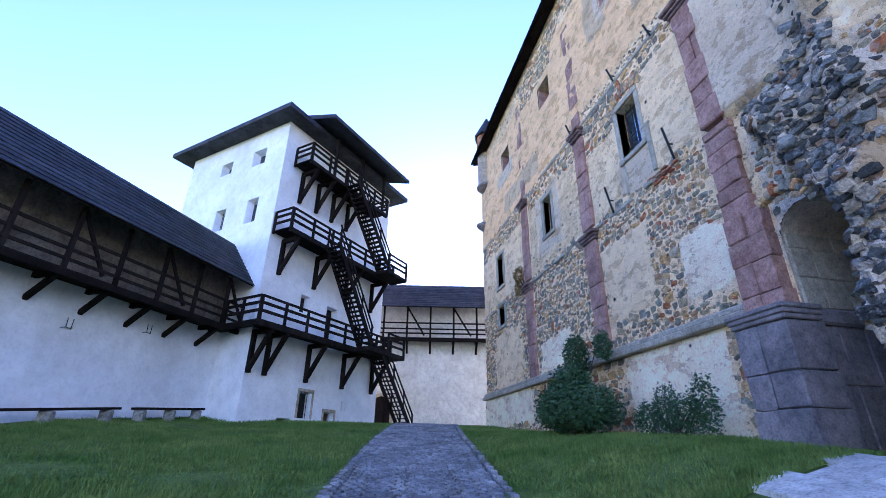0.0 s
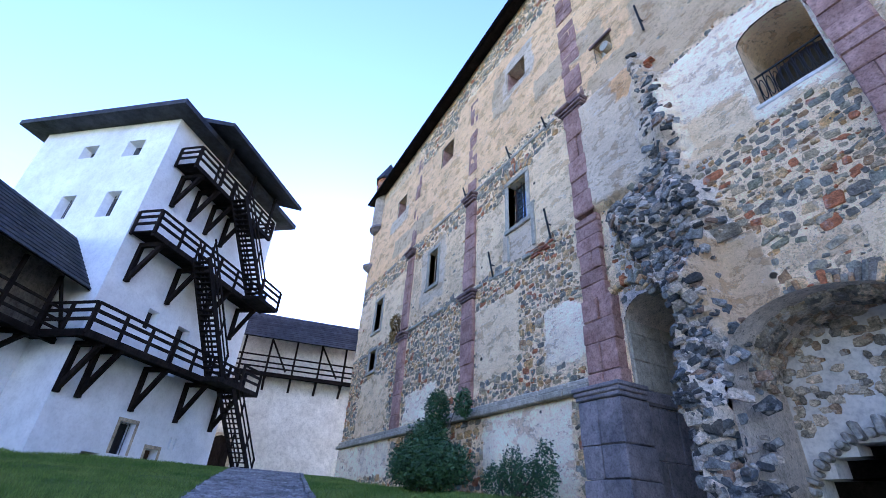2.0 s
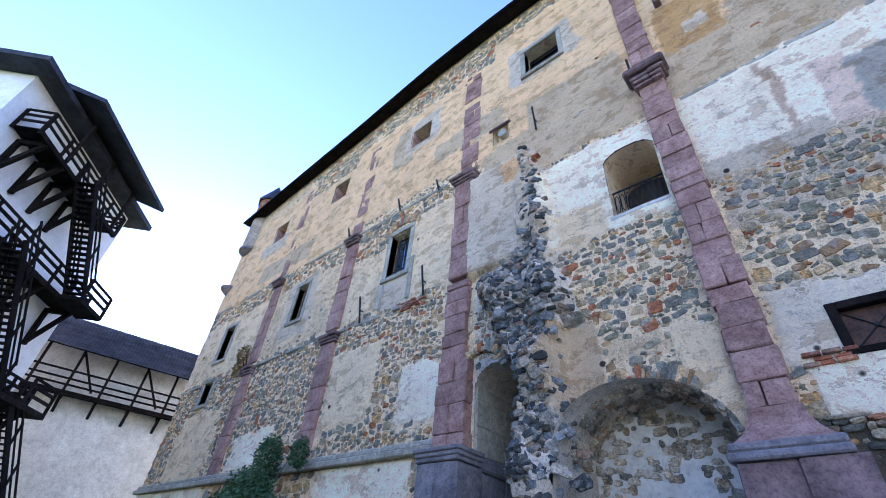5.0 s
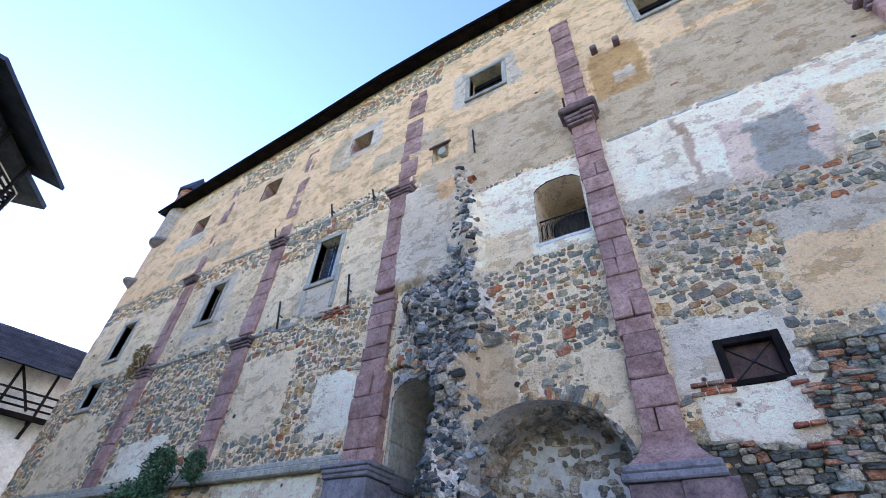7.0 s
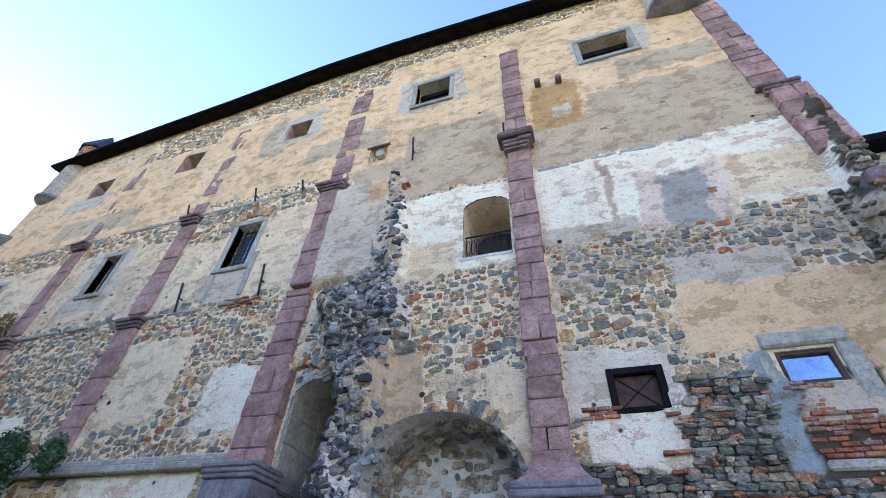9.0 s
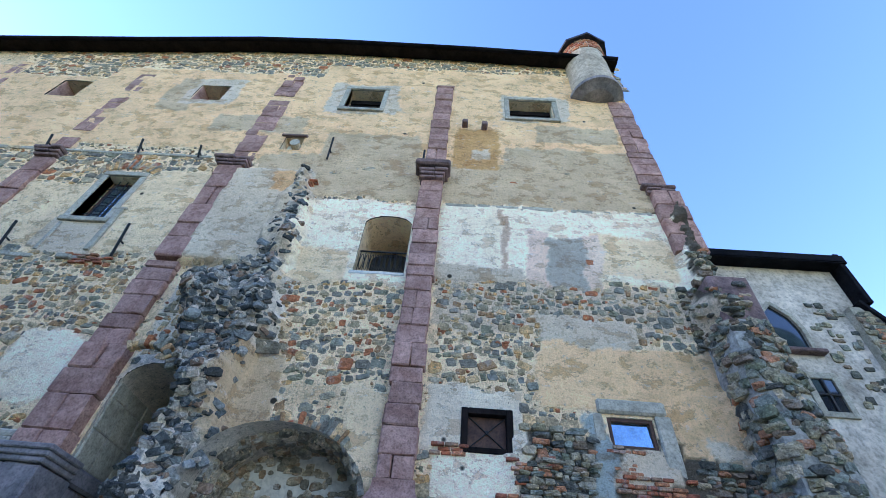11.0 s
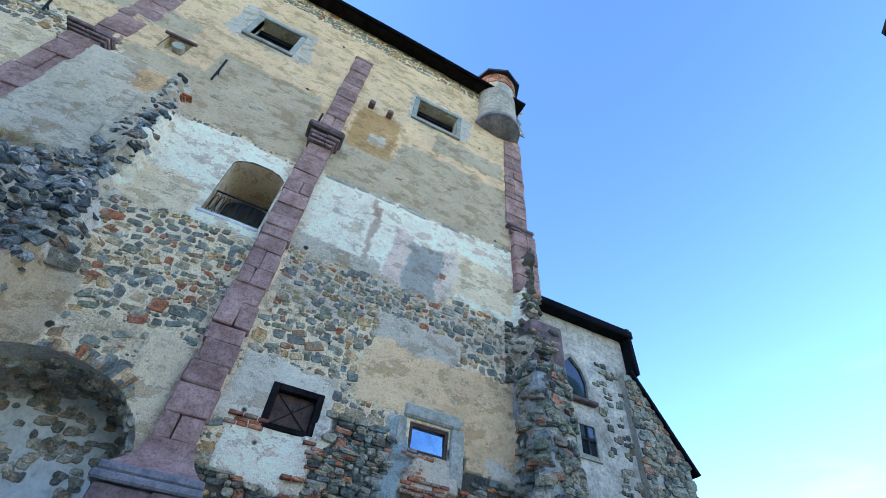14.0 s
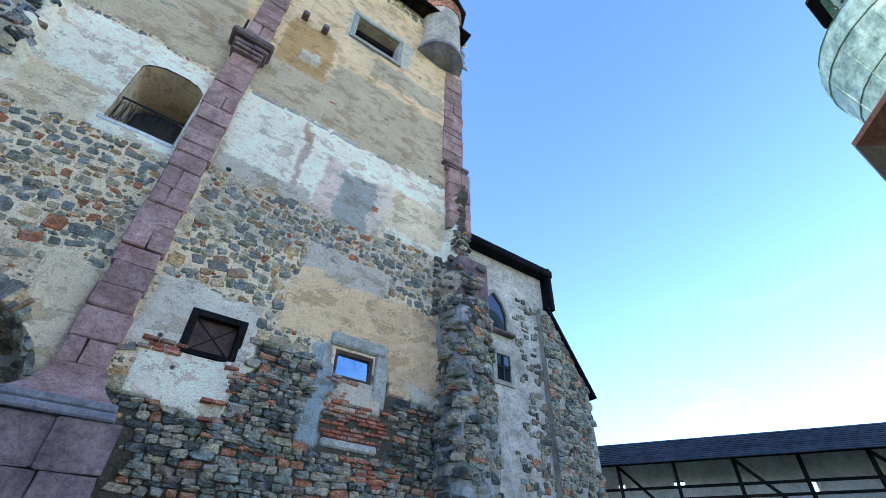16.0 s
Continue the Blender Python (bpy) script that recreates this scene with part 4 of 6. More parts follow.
def ashlar(parent, x0, x1, z0, z1, y0, y1, course, mat, seed, name="ashlar_block", split=0.35, ch=0.025, worn=0.0):
    """A pier or pilaster in courses of separate blocks with open joints."""
    r = random.Random(seed)
    z = z0
    while z < z1 - 0.05:
        h = min(course * r.uniform(0.75, 1.3), z1 - z)
        if z1 - z - h < 0.2:
            h = z1 - z
        cuts = [x0, x1] if r.random() > split else [x0, x0 + (x1 - x0) * r.uniform(0.35, 0.65), x1]
        for a, b in zip(cuts, cuts[1:]):
            if r.random() < worn:
                continue
            j, ja, jb = r.uniform(-0.015, 0.03), r.uniform(-0.035, 0.03) * (a == x0), r.uniform(-0.03, 0.035) * (b == x1)
            part(name, worn_block((a + 0.004 + ja, y0 + j, z + 0.004), (b - 0.004 + jb, y1, z + h - 0.004), ch, r), mat, parent)
        z += h


def capital(parent, x0, x1, z, y, mat, depth=0.32):
    """Weathered moulded capital or impost: three stepped slabs."""
    r = random.Random(int(x0 * 100 + z))
    for k, (dz, out) in enumerate(((0.0, 0.03), (0.12, 0.08), (0.24, 0.14))):
        h = 0.11 if k < 2 else 0.14
        xm = x0 + (x1 - x0) * r.uniform(0.3, 0.7)
        for xa, xb in ((x0 - out + r.uniform(-0.07, 0.04), xm), (xm + 0.01, x1 + out + r.uniform(-0.04, 0.07))):
            part("moulding", worn_block((xa, y - out * r.uniform(0.7, 1.5), z + dz), (xb, FY + 0.05, z + dz + h), 0.04, r), mat, parent)


def pilaster(x0, x1, label):
    return thing("pilaster", label, "pilaster", "palace pilasters", at=(0, 0, 0))


for x0, x1, seed in ((-20.0, -19.25, 1), (-14.05, -13.25, 2)):
    p_ = pilaster(x0, x1, "weathered red sandstone pilaster on the palace wall")
    ashlar(p_, x0, x1, 4.35, 8.55, FY - 0.17, FY + 0.05, 0.75, M_RED, seed)
    capital(p_, x0, x1, 8.5, FY - 0.2, M_REDDARK)
    ashlar(p_, x0 + 0.02, x1 - 0.02, 9.1, 13.25, FY - 0.14, FY + 0.05, 0.8, M_RED, seed + 10)
    capital(p_, x0 + 0.05, x1 - 0.05, 13.3, FY - 0.18, M_REDDARK)
    ashlar(p_, x0 + 0.1, x1 - 0.05, 13.95, 20.3, FY - 0.07, FY + 0.05, 0.5, M_RED, seed + 20, worn=0.3)
p_ = pilaster(-7.75, -6.95, "red sandstone pilaster beside the torn wall stub")
ashlar(p_, -7.66, -6.66, 3.92, 6.3, FY - 0.34, FY + 0.1, 0.6, M_RED, 31, split=0.6)
ashlar(p_, -7.7, -6.88, 6.32, 8.9, FY - 0.2, FY + 0.05, 0.55, M_RED, 32, split=0.5)
ashlar(p_, -7.6, -6.85, 9.0, 13.2, FY - 0.28, FY + 0.05, 0.7, M_RED, 33, split=0.5)
capital(p_, -7.65, -6.85, 13.2, FY - 0.26, M_REDDARK)
ashlar(p_, -7.6, -6.75, 13.8, 20.4, FY - 0.09, FY + 0.05, 0.45, M_RED, 34, split=0.5, worn=0.12)
p_ = pilaster(-0.95, -0.2, "tall red sandstone pilaster in worn rounded blocks")
ashlar(p_, -0.93, -0.24, 3.97, 13.0, FY - 0.3, FY + 0.05, 0.46, M_RED, 41, split=0.35, ch=0.022)
capital(p_, -0.9, -0.25, 12.9, FY - 0.36, M_REDDARK)
part("moulding", box1((-1.15, FY - 0.62, 13.35), (-0.02, FY, 13.62), 0.07), M_REDDARK, p_)
ashlar(p_, -0.93, -0.22, 13.75, 19.9, FY - 0.16, FY + 0.05, 0.5, M_RED, 42, split=0.2, ch=0.03)
g = Geo()
rings = []
for k in range(9):  # flared foot
    t0 = k / 8
    f0, za = 0.32 * (1 - t0) ** 2.2, 3.38 + 0.6 * t0
    rings += [(-0.95 - f0, FY - 0.3 - f0, za), (-0.2 + f0, FY - 0.3 - f0, za), (-0.2 + f0, FY, za), (-0.95 - f0, FY, za)]
g.add(rings, [(4 * k + i, 4 * k + (i + 1) % 4, 4 * k + 4 + (i + 1) % 4, 4 * k + 4 + i) for k in range(8) for i in range(4)])
part("flared_foot", g, M_RED, p_)
part("moulding", box1((-1.3, FY - 0.76, 3.26), (0.16, FY + 0.05, 3.38), 0.03), M_PED, p_)
part("moulding", box1((-1.33, FY - 0.79, 3.13), (0.19, FY + 0.05, 3.25), 0.03), M_PED, p_)
ashlar(p_, -1.28, 0.3, 0.0, 3.12, FY - 0.74, FY + 0.05, 0.62, M_REDDARK, 43, split=1.0, ch=0.02)
for o in p_.children:  # the old shaft leans a little
    for v in o.data.vertices:
        v.co.x += 0.08 * min(1.0, max(0.0, (12.5 - v.co.z) / 8.5))

# pedestal with three courses and a moulded cap
ped = thing("pedestal", "dark weathered ashlar pedestal under the pilaster", "pedestal")
ashlar(ped, -7.55, -6.3, 0.6, 3.6, 8.6, FY + 0.05, 0.78, M_PED, 51, split=1.0)
for k, (z, o) in enumerate(((3.61, 0.02), (3.71, 0.05), (3.81, 0.08))):
    part("moulding", box1((-7.55 - o, 8.6 - o, z), (-6.32 + o, FY, z + 0.095), 0.03), M_PED, ped)
rs = random.Random(52)
for z0_, z1_, mat_ in ((0.4, 1.35, M_PED), (1.36, 2.45, M_PED), (2.46, 3.58, M_PED), (3.95, 4.6, M_GREYST), (4.61, 5.25, M_GREYST), (5.26, 5.6, M_GREYST)):  # dressed side of the recess
    for ya, yb in ((FY + 0.06, FY + 0.6), (FY + 0.61, FY + 1.25), (FY + 1.26, FY + 1.95)):
        part("ashlar_block", box1((-6.72, ya, z0_), (-6.56 + rs.uniform(0, 0.02), yb, z1_), 0.02), mat_, ped)
part("moulding", box1((-6.72, FY + 0.06, 3.6), (-6.48, FY + 1.95, 3.93), 0.05), M_PED, ped)

# base ledge along the palace and the dim string courses
led = thing("ledge", "grey stone base ledge running along the palace wall", "trim", kind="structure")
r = random.Random(5)
x = -26.9
while x < -7.7:
    w = min(r.uniform(1.0, 1.8), -7.7 - x)
    part("ledge_stone", box1((x + 0.006, FY - 0.32, 4.02), (x + w - 0.006, FY + 0.05, 4.2), 0.03), M_GREYST, led)
    part("ledge_stone", box1((x + 0.006, FY - 0.2, 4.21), (x + w - 0.006, FY + 0.05, 4.38), 0.05), M_GREYST, led)
    x += w
for zc, x0, x1, out in ((8.95, -26.9, -8.0, 0.09), (13.85, -26.9, -7.8, 0.06), (12.05, -0.1, 6.2, 0.04)):
    sc = thing("string_course", "broken stone string course on the palace wall", "trim", kind="structure")
    x = x0
    while x < x1 - 0.1:
        w = min(r.uniform(0.35, 1.0), x1 - x)
        if r.random() < 0.78:
            part("course_stone", box1((x + 0.008, FY - out * r.uniform(0.5, 1.15), zc - r.uniform(0.06, 0.1)), (x + w - 0.008, FY + 0.05, zc + r.uniform(0.04, 0.09)), 0.03), M_GREYST, sc)
        x += w

# corner quoins on the right, worn away below
q_ = thing("corner_quoins", "red sandstone quoins on the palace corner, broken below", "quoins")
ashlar(q_, 6.15, 7.02, 13.55, 19.2, FY - 0.1, FY + 1.0, 0.5, M_RED, 61, split=0.5)
capital(q_, 6.3, 7.0, 13.0, FY - 0.15, M_REDDARK)
ashlar(q_, 6.3, 7.2, 10.3, 13.0, FY - 0.3, FY + 1.0, 0.55, M_RED, 62, split=0.4)
# corbel blocks
for (x, z) in ((0.25, 16.6), (0.98, 16.5)):
    c_ = thing("beam_stub", "short dark corbel stone jutting from the plaster", "corbel", "corbels")
    part("stone", box1((x, FY - 0.32, z), (x + 0.22, FY + 0.05, z + 0.22), 0.04), M_REDDARK, c_)
c_ = thing("corbel", "round grey stub under a small slab", "corbel")
part("stub", Geo().tube((-5.55, FY + 0.3, 14.75), (-5.55, FY - 0.25, 14.7), 0.17, 12), M_GREYST, c_, smooth=False)
part("slab", box1((-6.25, FY - 0.12, 15.36), (-5.3, FY + 0.3, 15.46), 0.02), M_REDDARK, c_)
for (x, z, dz) in ((-11.95, 8.9, 1.0), (-8.8, 9.0, 1.05), (-4.25, 14.0, 1.0), (-10.75, 13.8, 0.5), (-0.98, 13.7, 0.8), (-14.0, 13.7, 0.6), (-8.6, 13.7, 0.4)):
    c_ = thing("iron_rod", "rusty iron wall tie leaning out of the masonry", "iron tie", "iron ties")
    part("rod", Geo().tube((x, FY - 0.1, z), (x + 0.02, FY - 0.32, z + dz), 0.035, 8), M_IRON, c_)
    part("anchor", Geo().tube((x, FY + 0.1, z + dz * 0.5), (x, FY - 0.22, z + dz * 0.5), 0.025, 6), M_IRON, c_)


# ---- palace windows ----
def window(num, key, style):
    x0, x1, z0, z1, d = OPEN[key]
    w = thing(f"window_{num}", {"stone": "barred window in a grey dressed stone surround", "bare": "small bare window opening with reddish reveals",
                               "board": "grey framed attic window closed with boards", "red": "narrow dark window with a stone surround"}[style], "window", kind="structure")
    if style != "bare":
        t = 0.2
        for a, b, nm in (((x0 - t, FY - 0.07, z0 - 0.02), (x0, FY + 0.3, z1 + 0.02), "jamb"), ((x1, FY - 0.07, z0 - 0.02), (x1 + t, FY + 0.3, z1 + 0.02), "jamb"),
                         ((x0 - t, FY - 0.09, z1 + 0.02), (x1 + t, FY + 0.3, z1 + t + 0.02), "lintel"), ((x0 - t, FY - 0.12, z0 - t), (x1 + t, FY + 0.3, z0 - 0.02), "sill")):
            part(nm, box1(a, b, 0.02), M_GREYST, w)
    if style == "bare":
        part("reveal", box1((x0 + 0.002, FY + 0.02, z0), (x0 + 0.05, FY + d, z1), 0.01), M_RED, w)
        part("reveal", box1((x1 - 0.05, FY + 0.02, z0), (x1 - 0.002, FY + d, z1), 0.01), M_RED, w)
    if style in ("stone", "red"):
        y = FY + 0.3
        fr = part("window_frame", box1((x0, y, z0), (x0 + 0.07, y + 0.06, z1), 0.008), M_DOOR, w)
        for a, b in (((x1 - 0.07, y, z0), (x1, y + 0.06, z1)), ((x0 + 0.07, y, z1 - 0.07), (x1 - 0.07, y + 0.06, z1)), ((x0 + 0.07, y, z0), (x1 - 0.07, y + 0.06, z0 + 0.07))):
            part("window_frame", box1(a, b, 0.008), M_DOOR, w)
        part("pane", box1((x0 + 0.06, y + 0.02, z0 + 0.06), (x1 - 0.06, y + 0.035, z1 - 0.06), 0.002), M_COATED if style == "stone" else M_GLASS, w)
        mx = (x0 + x1) / 2
        part("mullion", box1((mx - 0.035, y - 0.01, z0 + 0.05), (mx + 0.035, y + 0.05, z1 - 0.05), 0.008), M_IRON, w)
        if style == "stone":
            for k in range(1, 4):
                xx = x0 + (x1 - x0) * k / 4
                part("bar", Geo().tube((xx, y - 0.1, z0), (xx, y - 0.1, z1), 0.017, 6), M_IRON, w)
            for k in range(1, 5):
                zz = z0 + (z1 - z0) * k / 5
                part("bar", Geo().tube((x0, y - 0.1, zz), (x1, y - 0.1, zz), 0.017, 6), M_IRON, w)
    if style == "board":
        for k in range(3):
            zz = z0 + 0.12 + k * (z1 - z0 - 0.15) / 3
            part("board", box1((x0 + 0.02, FY + 0.3 + 0.02 * k, zz), (x1 - 0.02, FY + 0.35 + 0.02 * k, zz + 0.3), 0.01), M_TIMBER, w)
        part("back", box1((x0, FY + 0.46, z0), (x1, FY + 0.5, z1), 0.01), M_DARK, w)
    return w


for i, (k, s_) in enumerate((("w1u", "red"), ("w1l", "red"), ("w2", "red"), ("w3", "stone"), ("t1", "bare"), ("t2", "bare"), ("t3", "bare"), ("t4", "board"), ("t5", "board"))):
    window(i + 1, k, s_)

# pale apron with a stone edge under the barred window
ap_ = thing("apron_frame", "thin grey stone strips under the barred window", "trim", kind="structure")
for a, b in (((-9.72, FY - 0.1, 9.2), (-9.55, FY, 10.9)), ((-11.1, FY - 0.07, 9.15), (-11.0, FY, 10.25)), ((-9.95, FY - 0.09, 10.9), (-9.5, FY, 11.0))):
    part("strip", box1(a, b, 0.02), M_GREYST, ap_)

# loggia: iron balustrade in the arched opening
lg = thing("balustrade", "curled wrought iron balustrade in the arched opening", "railing")
x0, x1 = -2.33, -1.0
for z in (9.16, 9.95):
    part("rail", box1((x0, FY + 0.12, z), (x1, FY + 0.16, z + 0.04), 0.006), M_IRON, lg)
n = 9
for i in range(n + 1):
    xx = x0 + 0.03 + (x1 - x0 - 0.06) * i / n
    part("baluster", Geo().tube((xx, FY + 0.14, 9.16), (xx, FY + 0.14, 9.95), 0.012, 6), M_IRON, lg)
for i in range(n):
    cx_ = x0 + 0.03 + (x1 - x0 - 0.06) * (i + 0.5) / n
    g = Geo()
    pts = [Vector((cx_ + 0.05 * math.cos(a), FY + 0.12, 9.55 + 0.28 * math.sin(a))) for a in (2 * math.pi * k / 12 for k in range(13))]
    for a, b in zip(pts, pts[1:]):
        g.tube(a, b, 0.01, 5)
    part("scroll", g, M_IRON, lg)
part("sill", box1((-2.45, FY - 0.05, 8.98), (-0.97, FY + 0.5, 9.1), 0.03), M_CREAM, facade)
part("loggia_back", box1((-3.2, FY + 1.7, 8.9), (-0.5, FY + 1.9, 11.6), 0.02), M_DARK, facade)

# hatch with crossed iron
ht = thing("window_10", "square hatch with dark timber frame, rusty sheet and crossed irons", "window", kind="structure")
x0, x1, z0, z1, _ = OPEN["hat"]
for a, b in (((x0 - 0.04, FY - 0.06, z0 - 0.03), (x0 + 0.1, FY + 0.15, z1 + 0.03)), ((x1 - 0.1, FY - 0.06, z0 - 0.03), (x1 + 0.04, FY + 0.15, z1 + 0.03)),
             ((x0 + 0.1, FY - 0.06, z1 - 0.1), (x1 - 0.1, FY + 0.15, z1 + 0.03)), ((x0 + 0.1, FY - 0.06, z0 - 0.03), (x1 - 0.1, FY + 0.15, z0 + 0.08))):
    part("frame", box1(a, b, 0.012), M_TIMBER, ht)
part("sheet", box1((x0 + 0.08, FY + 0.1, z0 + 0.06), (x1 - 0.08, FY + 0.13, z1 - 0.08), 0.004), M_DOOR, ht, "rusty brown sheet")
for a, b in (((x0 + 0.1, z0 + 0.08), (x1 - 0.1, z1 - 0.1)), ((x1 - 0.1, z0 + 0.08), (x0 + 0.1, z1 - 0.1))):
    part("cross_iron", Geo().beam((a[0], FY + 0.085, a[1]), (b[0], FY + 0.085, b[1]), 0.02, 0.03, up=(0, 1, 0)), M_IRON, ht)
part("boss", Geo().tube(((x0 + x1) / 2, FY + 0.05, (z0 + z1) / 2), ((x0 + x1) / 2, FY + 0.1, (z0 + z1) / 2), 0.035, 8), M_IRON, ht)

# small window reflecting the sky, with lintel and jambs
w5 = thing("window_11", "small brown framed window in a grey stone surround", "window", kind="structure")
x0, x1, z0, z1, _ = OPEN["w5"]
for a, b in (((x0, FY + 0.02, z0), (x0 + 0.08, FY + 0.12, z1)), ((x1 - 0.08, FY + 0.02, z0), (x1, FY + 0.12, z1)), ((x0 + 0.08, FY + 0.02, z1 - 0.08), (x1 - 0.08, FY + 0.12, z1)), ((x0 + 0.08, FY + 0.02, z0), (x1 - 0.08, FY + 0.12, z0 + 0.08))):
    part("frame", box1(a, b, 0.008), M_DOOR, w5)
part("pane", Geo().add([(x0 + 0.07, FY + 0.05, z0 + 0.07), (x1 - 0.07, FY + 0.05, z0 + 0.07), (x1 - 0.07, FY + 0.09, z1 - 0.07), (x0 + 0.07, FY + 0.09, z1 - 0.07)], [(0, 1, 2, 3)]), M_COATED, w5)
part("lintel", box1((3.42, FY - 0.1, 5.62), (4.82, FY + 0.1, 5.92), 0.05), M_GREYST, w5)
part("jamb", box1((4.56, FY - 0.08, 3.95), (4.88, FY + 0.1, 5.62), 0.03), M_GREYST, w5)
part("jamb", worn_block((3.3, FY - 0.06, 4.9), (3.52, FY + 0.1, 5.62), 0.06, random.Random(8)), M_GREYST, w5)
part("sill", box1((3.55, FY - 0.2, 3.5), (4.75, FY + 0.05, 3.66), 0.05), M_GREYST, w5)


# ---- bartizans ----
def bartizan(x, y, z0, z1, r_, label):
    t = thing("bartizan", label, "turret", "corner turrets", at=(x, y, 0))
    part("corbel", Geo().lathe([(0.02, z0 - 0.4), (r_ * 0.7, z0 - 0.25), (r_ * 0.98, z0 - 0.1), (r_ * 1.12, z0 - 0.05), (r_ * 1.14, z0 + 0.1), (r_, z0 + 0.12)], 28), M_PED, t, smooth=False)
    part("body", Geo().lathe([(r_, z0 + 0.1), (r_, z1)], 28), M_STAIN, t)
    n_ = 16
    for i in range(n_):
        for k in range(4):
            a = 2 * math.pi * (i + 0.5 * (k % 2)) / n_
            m = Matrix.Translation((r_ * math.cos(a), r_ * math.sin(a), z1 - 0.12 - 0.22 * k)) @ Matrix.Rotation(a, 4, "Z")
            part("brick", Geo().box((-0.06, -0.17, -0.09), (0.04, 0.17, 0.09), 0.02, m), M_BRICK, t)
    part("roof", Geo().lathe([(r_ * 0.9, z1 - 0.02), (r_ * 1.3, z1 - 0.05), (r_ * 1.32, z1 + 0.08), (0.05, z1 + 1.9)], 8), M_SHINGLE, t, "dark pointed roof")
    return t


bartizan(5.8, 9.6, 19.5, 23.8, 0.98, "round corner turret with brick bands and dark pointed roof")
bartizan(-26.2, 9.8, 18.5, 22.9, 0.75, "round corner turret above the far palace corner")
bc = thing("corbel_ring", "weathered stone ring on the far palace corner", "corbel", at=(-26.7, 9.6, 0))
part("ring", Geo().lathe([(0.1, 15.2), (0.55, 15.6), (0.6, 15.75), (0.2, 15.8)], 20), M_PED, bc)

# ---- chapel beyond the corner ----
M_CHAPEL = simple("grey_chapel_plaster", (0.40, 0.335, 0.255), (0.74, 0.64, 0.51), 0.8, 0.95, bump=0.6, dist=0.04, fine=9, spec=0.1)
ch = thing("chapel", "plastered chapel with pointed window and dark roof", "chapel")
CY = 11.35
part("wall", box1((6.96, CY, -0.8), (12.5, CY + 0.8, 12.3), 0.04), M_CHAPEL, ch)
part("soffit", box1((6.97, CY - 0.45, 11.94), (12.75, CY + 0.4, 12.02), 0.01), M_ROOFPAL, ch)
part("gable", Geo().add([(12.45, CY, 12.2), (12.45, CY + 9, 12.2), (12.45, CY + 5, 17.0)], [(0, 1, 2)]), M_CHAPEL, ch)
part("side_wall", box1((11.9, CY + 0.81, -0.8), (12.49, CY + 9, 12.25), 0.04), M_CREAM, ch)
g = Geo()
e0 = (CY - 0.45, 11.97)
g.add([(6.97, *e0), (12.75, *e0), (12.75, CY + 5, 17), (6.97, CY + 5, 17), (6.97, e0[0], e0[1] + 0.3), (12.75, e0[0], e0[1] + 0.3), (12.75, CY + 5, 17.3), (6.97, CY + 5, 17.3)],
      [(3, 2, 1, 0), (4, 5, 6, 7), (0, 1, 5, 4), (1, 2, 6, 5)])
part("roof", g, M_ROOFPAL, ch, "dark overhanging roof")
part("verge", box1((12.55, CY - 0.4, 10.4), (12.72, CY + 0.1, 12.4), 0.02), M_ROOFPAL, ch)
bt = Geo().add([(12.0, CY - 0.25, -0.8), (14.0, CY - 0.25, -0.8), (14.0, CY - 0.25, 7.5), (12.35, CY - 0.25, 10.3), (12.0, CY - 0.25, 10.3), (12.0, CY + 1.0, -0.8), (14.0, CY + 1.0, -0.8), (14.0, CY + 1.0, 7.5), (12.35, CY + 1.0, 10.3), (12.0, CY + 1.0, 10.3)],
               [(0, 1, 2, 3, 4), (9, 8, 7, 6, 5), (1, 6, 7, 2), (2, 7, 8, 3), (0, 4, 9, 5), (3, 8, 9, 4)])
part("buttress", bt, M_GREYST, ch, "sloping rubble buttress")
part("buttress_roof", Geo().beam((12.3, CY + 0.35, 10.45), (14.25, CY + 0.35, 7.25), 1.5, 0.12, up=(0, 0, 1)), M_ROOFPAL, ch)
g = Geo()
pts = [(9.2, 8.8), (9.2, 9.5), (9.36, 9.95), (9.8, 10.4), (10.24, 9.95), (10.4, 9.5), (10.4, 8.8)]
part("window", Geo().add([(px, CY - 0.02, pz) for px, pz in pts], [tuple(range(7))[::-1]]), M_GLASS, ch)
for (a, c), (b, d) in zip(pts, pts[1:]):
    part("surround", Geo().beam((a, CY - 0.04, c), (b, CY - 0.04, d), 0.14, 0.14, up=(0, 1, 0)), M_GREYST, ch)
part("sill", box1((9.05, CY - 0.22, 8.66), (10.65, CY + 0.05, 8.79), 0.03), M_REDDARK, ch)
part("window", box1((9.82, CY - 0.02, 7.0), (10.4, CY + 0.05, 7.92), 0.01), M_GLASS, ch)
for a, b in (((9.64, 6.85), (9.82, 8.1)), ((10.4, 6.85), (10.56, 8.1)), ((9.82, 7.92), (10.4, 8.1)), ((9.82, 6.85), (10.4, 7.0)), ((10.07, 7.0), (10.14, 7.92)), ((9.82, 7.44), (10.4, 7.49))):
    part("surround", box1((a[0], CY - 0.07, a[1]), (b[0], CY + 0.02, b[1]), 0.01), M_GREYST if b[0] - a[0] > 0.1 and b[1] - a[1] > 0.08 else M_IRON, ch)

# broken stub of a wall at the palace corner, capped by a squared block
bs = thing("wall_stub", "ragged rubble stub of a broken wall at the corner", "wall stub")
part("block", box1((6.4, 8.7, 7.4), (7.4, FY, 9.0), 0.08), M_REDDARK, bs, "stained squared block")


